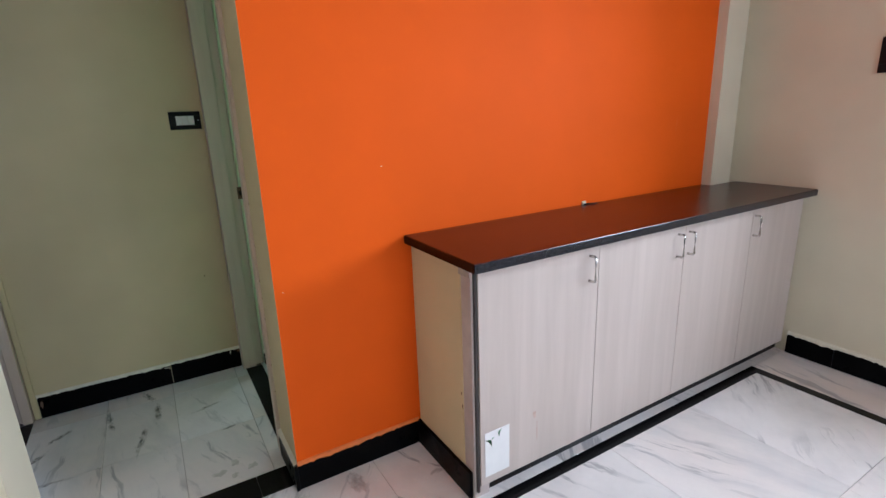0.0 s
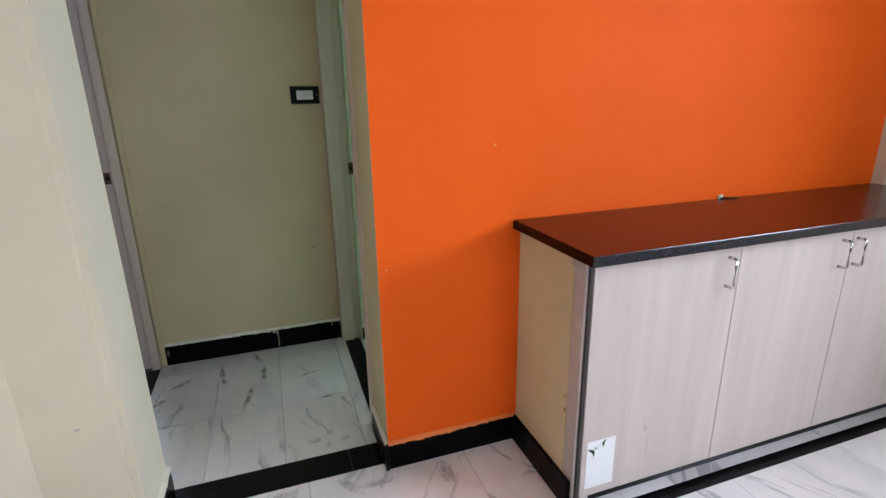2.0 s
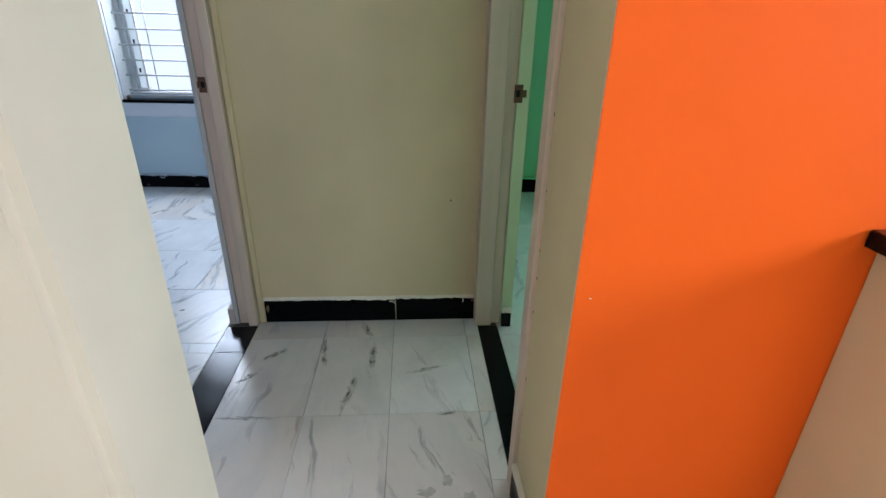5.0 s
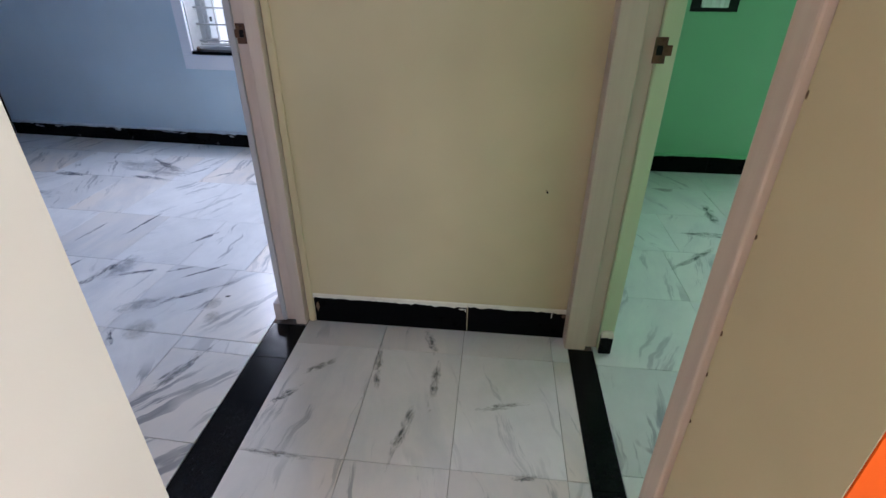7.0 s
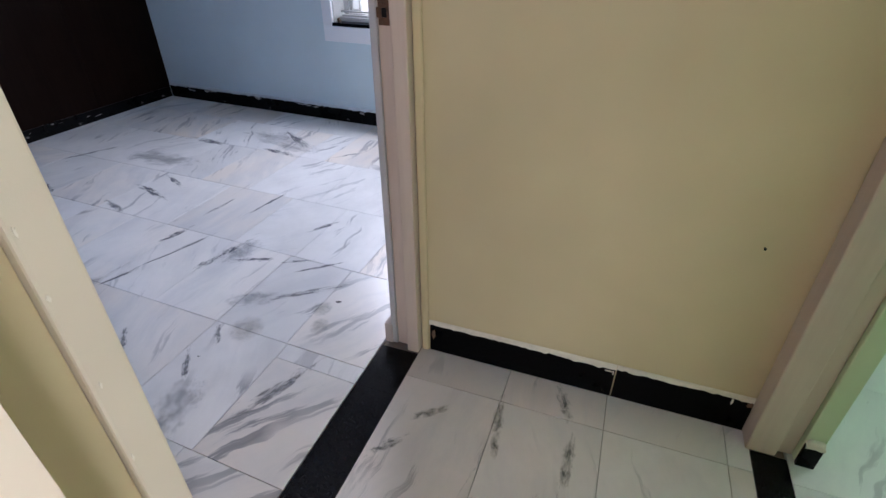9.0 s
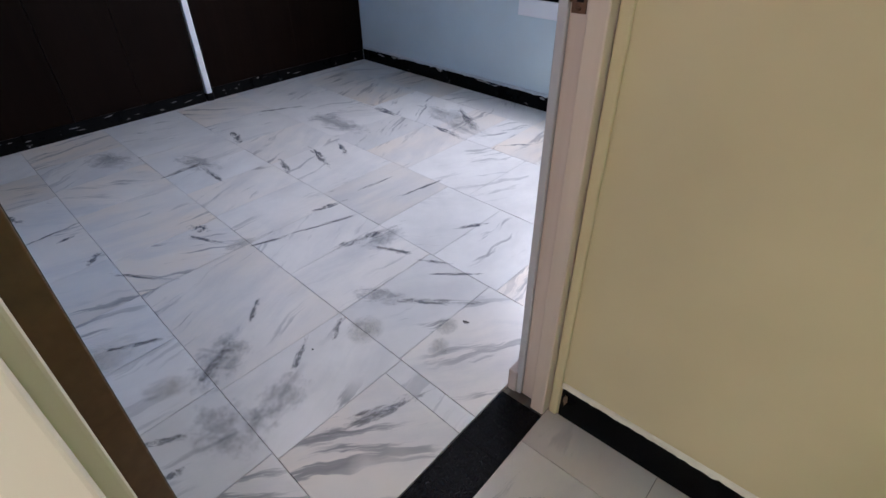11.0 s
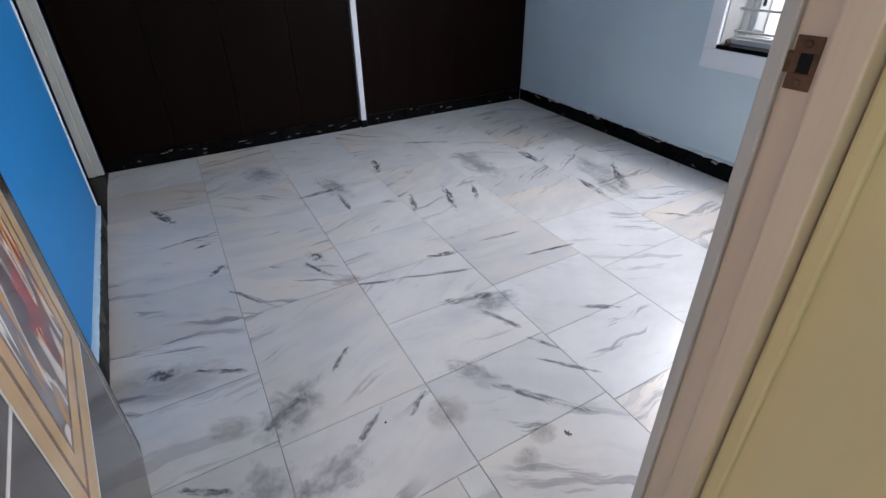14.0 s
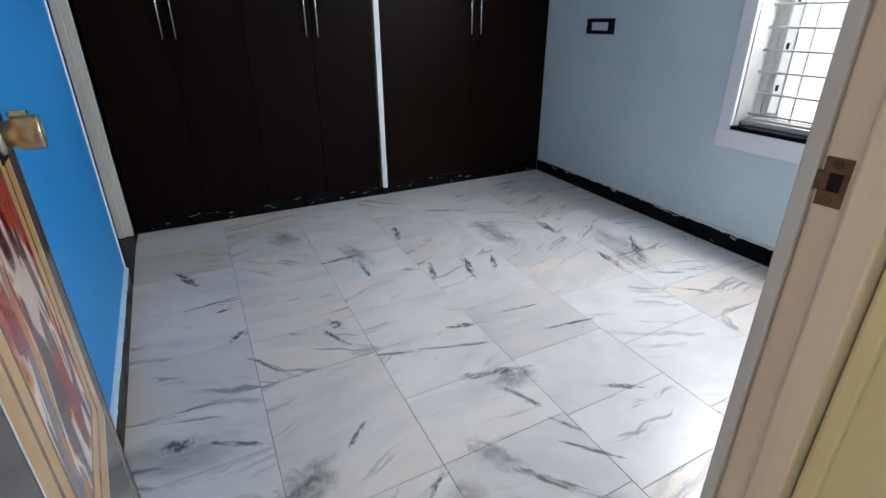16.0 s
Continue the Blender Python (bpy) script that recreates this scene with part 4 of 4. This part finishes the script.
part("pane", boxes((WU0 + 0.0755, 0.136, WZ0 + 0.0705, WU0 + 0.1275, 0.140, WZ1 - 0.051)), M_FROST, sash, "frosted glass strip")
for k in range(6):
    z = WZ0 + 0.18 + k * 0.2
    part("catch", boxes((WU0 + 0.098, 0.118, z, WU0 + 0.104, 0.1355, z + 0.03), bevel=0.001), M_BLACK, sash, "small dark catch")
z = WZ0 + 0.06
while z < WZ1 - 0.06:
    part("grille_bar", add_tube(bmesh.new(), [(WU0 + 0.01, 0.085, z), (WU1 - 0.01, 0.085, z)], 0.006, 8), M_ALU, win)
    z += 0.105
for u in (WU0 + 0.23, WU0 + 0.55, WU0 + 0.87):
    part("grille_bar", add_tube(bmesh.new(), [(u, 0.093, WZ0 + 0.045), (u, 0.093, WZ1 - 0.01)], 0.005, 8), M_ALU, win)
dirt = chip(WM @ pose(WU0 + 0.03, 0.03, WZ0 + 0.014, 0, 0, 180), 0.03, 0.034, M_DIRT, "lump of brown dirt in the window corner", 81, 0.02)


def plain_window(name, m, w, h, label):
    """A simple framed opening in a wall that is never faced: x across, z up."""
    root = holder(name, label, "window", (0, 0, 0), "structure")
    root.matrix_world = m
    part("frame", boxes((-w / 2, 0.03, 0, -w / 2 + 0.05, 0.09, h), (w / 2 - 0.05, 0.03, 0, w / 2, 0.09, h), (-w / 2 + 0.05, 0.03, 0, w / 2 - 0.05, 0.09, 0.05), (-w / 2 + 0.05, 0.03, h - 0.05, w / 2 - 0.05, 0.09, h), (-0.025, 0.03, 0.05, 0.025, 0.09, h - 0.05)), M_ALU, root)
    return root


plain_window("window_2", pose(HX1 + 0.02, -1.85, 1.25, 0, 0, -90), 1.0, 0.95, "white framed hall window letting in daylight")
# assumed window, never in view, around the green room's added lamp
plain_window("window_3", pose(2.65, 3.05, 0.9, 0, 0, 0), 1.2, 1.2, "assumed window, out of view, added to light the green room")

# smears of white paint on the black stone
rnd = random.Random(90)
M_SMEAR = plain("dried_white_paint", (0.34, 0.33, 0.32), 0.7, 0, 0.35, 70)
for u in (0.25, 0.42, 0.47, 0.95, 1.36, 1.42, 1.50, 1.9, 2.3):
    chip(WM @ pose(u, -0.0145, rnd.uniform(0.072, 0.09), 0, rnd.uniform(-8, 8), 180), rnd.uniform(0.05, 0.13), rnd.uniform(0.012, 0.026), M_SMEAR, "ragged smear of white paint on black skirting", 200 + int(u * 100))
for y in (0.55, 0.70, 0.78, 1.02, 1.05, 1.22, 1.38, 1.62, 1.72, 1.80, 1.98, 2.10, 2.52, 2.60):
    chip(pose(WX - 0.0042, y, rnd.uniform(0.03, 0.07), 0, rnd.uniform(-10, 10), -90), rnd.uniform(0.02, 0.08), rnd.uniform(0.004, 0.009), M_SMEAR, "ragged smear of white paint on black plinth", 300 + int(y * 100))

# mortar and chips along the skirting ends and jambs
thing("mortar_lump", boxes((0.107, 1.1105, 0.078, 0.145, 1.1255, 0.096), bevel=0.005), M_FILL, "pale mortar lump on the short skirting piece", "mortar")
for k, (x, z, w, h, mat, say) in enumerate((
        (-0.062, 0.098, 0.007, 0.030, M_FILL, "pale nick in the black skirting"),
        (-0.018, 0.100, 0.022, 0.030, M_DIRT, "brown chipped end of the black skirting"),
        (-0.930, 0.070, 0.016, 0.060, M_DIRT, "brown chipped end of the black skirting"),
        (-0.385, 0.100, 0.030, 0.006, M_FILL, "pale nick in the black skirting"),
        (-0.372, 0.095, 0.006, 0.024, M_FILL, "pale nick in the black skirting"))):
    chip(pose(x, YB - 0.0052, z, 0, 0, 180), w, h, mat, say, 400 + k)
rnd = random.Random(77)
for k in range(9):
    chip(pose(-0.9719, 0.276 + 0.012 * rnd.random(), 0.16 + 0.13 * k + 0.08 * rnd.random(), 0, 0, -90), rnd.uniform(0.004, 0.007), rnd.uniform(0.010, 0.022), M_FILL, "pale flake on the cream jamb", 430 + k)

# old stains on the slabs
M_MUD = plain("faint_grey_mud", (0.46, 0.44, 0.40), 0.5, 0, 0.2, 40)
M_BURN = plain("dark_stain", (0.10, 0.09, 0.08), 0.5, 0, 0.4, 30)
for k, (x, y, w, h) in enumerate(((-0.255, 0.265, 0.07, 0.05), (-0.19, 0.30, 0.05, 0.06), (-0.13, 0.245, 0.06, 0.05), (-0.20, 0.225, 0.05, 0.03))):
    chip(pose(x, y, 0.0003, 90, 0, 20 * k), w, h, M_MUD, "faint dried muddy mark on the marble", 500 + k, 0.0002)
chip(pose(-1.647, 0.891, 0.0003, 90, 0, 0), 0.012, 0.010, M_BLACK, "small black speck on the marble", 511, 0.0006)
chip(pose(-1.36, 1.30, 0.0003, 90, 0, 0), 0.03, 0.022, M_BURN, "small dark spot on the marble", 512, 0.0002)

# ---- marble slabs ----


def slab(x0, y0, x1, y1, mat, rnd, gap=0.0007):
    """One polished slab laid on the floor bed."""
    w, h = (x1 - x0) - 2 * gap, (y1 - y0) - 2 * gap
    if w < 0.012 or h < 0.012:
        return
    lift = rnd.uniform(-0.0003, 0.0003)
    b, t = 0.0008, 0.011
    vs = [(-w / 2, -h / 2, -t), (w / 2, -h / 2, -t), (w / 2, h / 2, -t), (-w / 2, h / 2, -t),
          (-w / 2, -h / 2, -b), (w / 2, -h / 2, -b), (w / 2, h / 2, -b), (-w / 2, h / 2, -b),
          (-w / 2 + b, -h / 2 + b, 0), (w / 2 - b, -h / 2 + b, 0), (w / 2 - b, h / 2 - b, 0), (-w / 2 + b, h / 2 - b, 0)]
    fs = [(8, 9, 10, 11)]
    for k in range(4):
        j = (k + 1) % 4
        fs += [(k, j, 4 + j, 4 + k), (4 + k, 4 + j, 8 + j, 8 + k)]
    me = bpy.data.meshes.new("marble_slab")
    me.from_pydata(vs, [], fs)
    me.materials.append(mat)
    ob = new("marble_slab", me)
    ob.parent = floor
    ob.location = ((x0 + x1) / 2, (y0 + y1) / 2, lift)


def courses(x0, y0, x1, y1, rows, widths, mat, seed, start=None):
    """Courses along x: rows are the y joints, widths the range of slab widths."""
    rnd = random.Random(seed)
    for a, b in zip(rows, rows[1:]):
        x = x1
        first = rnd.uniform(0.4, 1.0)
        while x > x0 + 1e-6:
            w = rnd.uniform(*widths) * first
            first = 1.0
            n = x - w
            if n - x0 < 0.1:
                n = x0
            slab(n, a, x, b, mat, rnd)
            x = n


# blue room: columns away from the window wall, a little out of square with the blue wall
def skewed_slab(x0, y0, x1, y1, mat, rnd, skew=-0.042, from_x=-1.4, gap=0.0009):
    """A slab whose long joints follow the slightly turned laying line."""
    cx, cy = (x0 + x1) / 2, (y0 + y1) / 2 + skew * ((x0 + x1) / 2 - from_x)
    w, h = (x1 - x0) / 2 - gap, (y1 - y0) / 2 - gap
    b, t = 0.0008, 0.011
    corners = ((-1, -1), (1, -1), (1, 1), (-1, 1))
    vs = []
    for inset, z in ((0, -t), (0, -b), (b, 0)):
        vs += [((w - inset) * i, (h - inset) * j + skew * (w - inset) * i, z) for i, j in corners]
    fs = [(8, 9, 10, 11)]
    for k in range(4):
        j = (k + 1) % 4
        fs += [(k, j, 4 + j, 4 + k), (4 + k, 4 + j, 8 + j, 8 + k)]
    me = bpy.data.meshes.new("marble_slab")
    me.from_pydata(vs, [], fs)
    me.materials.append(mat)
    ob = new("marble_slab", me)
    ob.parent = floor
    ob.location = (cx, cy, rnd.uniform(-0.0003, 0.0003))


BLUE_COLUMNS = (
    (0.12, 0.605, (-1.43, -1.74, -2.027, -2.33, -2.66, -3.04, -3.40, -3.75, -4.12)),
    (0.605, 1.042, (-1.405, -1.716, -2.33, -2.62, -3.10, -3.45, -3.80, -4.20)),
    (1.042, 1.497, (-1.413, -1.716, -2.025, -2.33, -2.64, -2.94, -3.20, -3.55, -3.90)),
    (1.497, 1.955, (-1.38, -1.70, -2.03, -2.44, -2.92, -3.30, -3.70, -4.10)),
    (1.955, 2.45, (-1.50, -1.90, -2.33, -2.66, -2.95, -3.30, -3.70, -4.10)),
    (2.45, 2.88, (-1.45, -1.85, -2.15, -2.34, -2.60, -3.18, -3.60, -4.00)),
    (2.88, 3.30, (-1.40, -1.78, -2.15, -2.55, -2.95, -3.30, -3.65, -4.05)),
)
rnd = random.Random(5)
for a, b, cuts in BLUE_COLUMNS:
    xs = (-1.106, *cuts, -4.79)
    for q, p in zip(xs, xs[1:]):
        if a == 0.605 and q == -1.106:
            skewed_slab(p, a, q, 0.975, M_MARBLE, rnd)
            skewed_slab(p, 0.975, q, b, M_MARBLE, rnd)
        else:
            skewed_slab(p, a, q, b, M_MARBLE, rnd)
# lobby
rnd = random.Random(11)
for a, b in ((0.166, 0.588), (0.588, 1.052), (1.052, 1.186)):
    xs = (-0.974, -0.668, -0.373, -0.058, 0.001)
    for p, q in zip(xs, xs[1:]):
        if q > 0 and a < 0.2:
            slab(p, a, q - 0.002, 0.3, M_MARBLE_H, rnd)
            slab(p, 0.3, q, b, M_MARBLE_H, rnd)
        else:
            slab(p, a, q, b, M_MARBLE_H, rnd)
# hall: border, then the field inside the inlay
courses(-1.0, -0.4415, 2.65, 0.0345, (-0.4415, 0.0345), (0.55, 0.75), M_MARBLE_H, 21)
courses(2.3255, -4.2, 2.65, -0.4415, (-4.2, -3.4, -2.6, -1.9, -1.2, -0.4415), (0.5, 0.6), M_MARBLE_H, 22)
courses(-1.0, -4.2, 2.2745, -0.4925, (-4.2, -3.65, -3.02, -2.38, -1.75, -1.12, -0.4925), (0.55, 0.75), M_MARBLE_H, 23)
# green room
courses(0.089, 0.29, 3.4, 3.04, (0.29, 0.62, 1.05, 1.48, 1.90, 2.33, 2.72, 3.04), (0.32, 0.60), M_MARBLE_G, 31)

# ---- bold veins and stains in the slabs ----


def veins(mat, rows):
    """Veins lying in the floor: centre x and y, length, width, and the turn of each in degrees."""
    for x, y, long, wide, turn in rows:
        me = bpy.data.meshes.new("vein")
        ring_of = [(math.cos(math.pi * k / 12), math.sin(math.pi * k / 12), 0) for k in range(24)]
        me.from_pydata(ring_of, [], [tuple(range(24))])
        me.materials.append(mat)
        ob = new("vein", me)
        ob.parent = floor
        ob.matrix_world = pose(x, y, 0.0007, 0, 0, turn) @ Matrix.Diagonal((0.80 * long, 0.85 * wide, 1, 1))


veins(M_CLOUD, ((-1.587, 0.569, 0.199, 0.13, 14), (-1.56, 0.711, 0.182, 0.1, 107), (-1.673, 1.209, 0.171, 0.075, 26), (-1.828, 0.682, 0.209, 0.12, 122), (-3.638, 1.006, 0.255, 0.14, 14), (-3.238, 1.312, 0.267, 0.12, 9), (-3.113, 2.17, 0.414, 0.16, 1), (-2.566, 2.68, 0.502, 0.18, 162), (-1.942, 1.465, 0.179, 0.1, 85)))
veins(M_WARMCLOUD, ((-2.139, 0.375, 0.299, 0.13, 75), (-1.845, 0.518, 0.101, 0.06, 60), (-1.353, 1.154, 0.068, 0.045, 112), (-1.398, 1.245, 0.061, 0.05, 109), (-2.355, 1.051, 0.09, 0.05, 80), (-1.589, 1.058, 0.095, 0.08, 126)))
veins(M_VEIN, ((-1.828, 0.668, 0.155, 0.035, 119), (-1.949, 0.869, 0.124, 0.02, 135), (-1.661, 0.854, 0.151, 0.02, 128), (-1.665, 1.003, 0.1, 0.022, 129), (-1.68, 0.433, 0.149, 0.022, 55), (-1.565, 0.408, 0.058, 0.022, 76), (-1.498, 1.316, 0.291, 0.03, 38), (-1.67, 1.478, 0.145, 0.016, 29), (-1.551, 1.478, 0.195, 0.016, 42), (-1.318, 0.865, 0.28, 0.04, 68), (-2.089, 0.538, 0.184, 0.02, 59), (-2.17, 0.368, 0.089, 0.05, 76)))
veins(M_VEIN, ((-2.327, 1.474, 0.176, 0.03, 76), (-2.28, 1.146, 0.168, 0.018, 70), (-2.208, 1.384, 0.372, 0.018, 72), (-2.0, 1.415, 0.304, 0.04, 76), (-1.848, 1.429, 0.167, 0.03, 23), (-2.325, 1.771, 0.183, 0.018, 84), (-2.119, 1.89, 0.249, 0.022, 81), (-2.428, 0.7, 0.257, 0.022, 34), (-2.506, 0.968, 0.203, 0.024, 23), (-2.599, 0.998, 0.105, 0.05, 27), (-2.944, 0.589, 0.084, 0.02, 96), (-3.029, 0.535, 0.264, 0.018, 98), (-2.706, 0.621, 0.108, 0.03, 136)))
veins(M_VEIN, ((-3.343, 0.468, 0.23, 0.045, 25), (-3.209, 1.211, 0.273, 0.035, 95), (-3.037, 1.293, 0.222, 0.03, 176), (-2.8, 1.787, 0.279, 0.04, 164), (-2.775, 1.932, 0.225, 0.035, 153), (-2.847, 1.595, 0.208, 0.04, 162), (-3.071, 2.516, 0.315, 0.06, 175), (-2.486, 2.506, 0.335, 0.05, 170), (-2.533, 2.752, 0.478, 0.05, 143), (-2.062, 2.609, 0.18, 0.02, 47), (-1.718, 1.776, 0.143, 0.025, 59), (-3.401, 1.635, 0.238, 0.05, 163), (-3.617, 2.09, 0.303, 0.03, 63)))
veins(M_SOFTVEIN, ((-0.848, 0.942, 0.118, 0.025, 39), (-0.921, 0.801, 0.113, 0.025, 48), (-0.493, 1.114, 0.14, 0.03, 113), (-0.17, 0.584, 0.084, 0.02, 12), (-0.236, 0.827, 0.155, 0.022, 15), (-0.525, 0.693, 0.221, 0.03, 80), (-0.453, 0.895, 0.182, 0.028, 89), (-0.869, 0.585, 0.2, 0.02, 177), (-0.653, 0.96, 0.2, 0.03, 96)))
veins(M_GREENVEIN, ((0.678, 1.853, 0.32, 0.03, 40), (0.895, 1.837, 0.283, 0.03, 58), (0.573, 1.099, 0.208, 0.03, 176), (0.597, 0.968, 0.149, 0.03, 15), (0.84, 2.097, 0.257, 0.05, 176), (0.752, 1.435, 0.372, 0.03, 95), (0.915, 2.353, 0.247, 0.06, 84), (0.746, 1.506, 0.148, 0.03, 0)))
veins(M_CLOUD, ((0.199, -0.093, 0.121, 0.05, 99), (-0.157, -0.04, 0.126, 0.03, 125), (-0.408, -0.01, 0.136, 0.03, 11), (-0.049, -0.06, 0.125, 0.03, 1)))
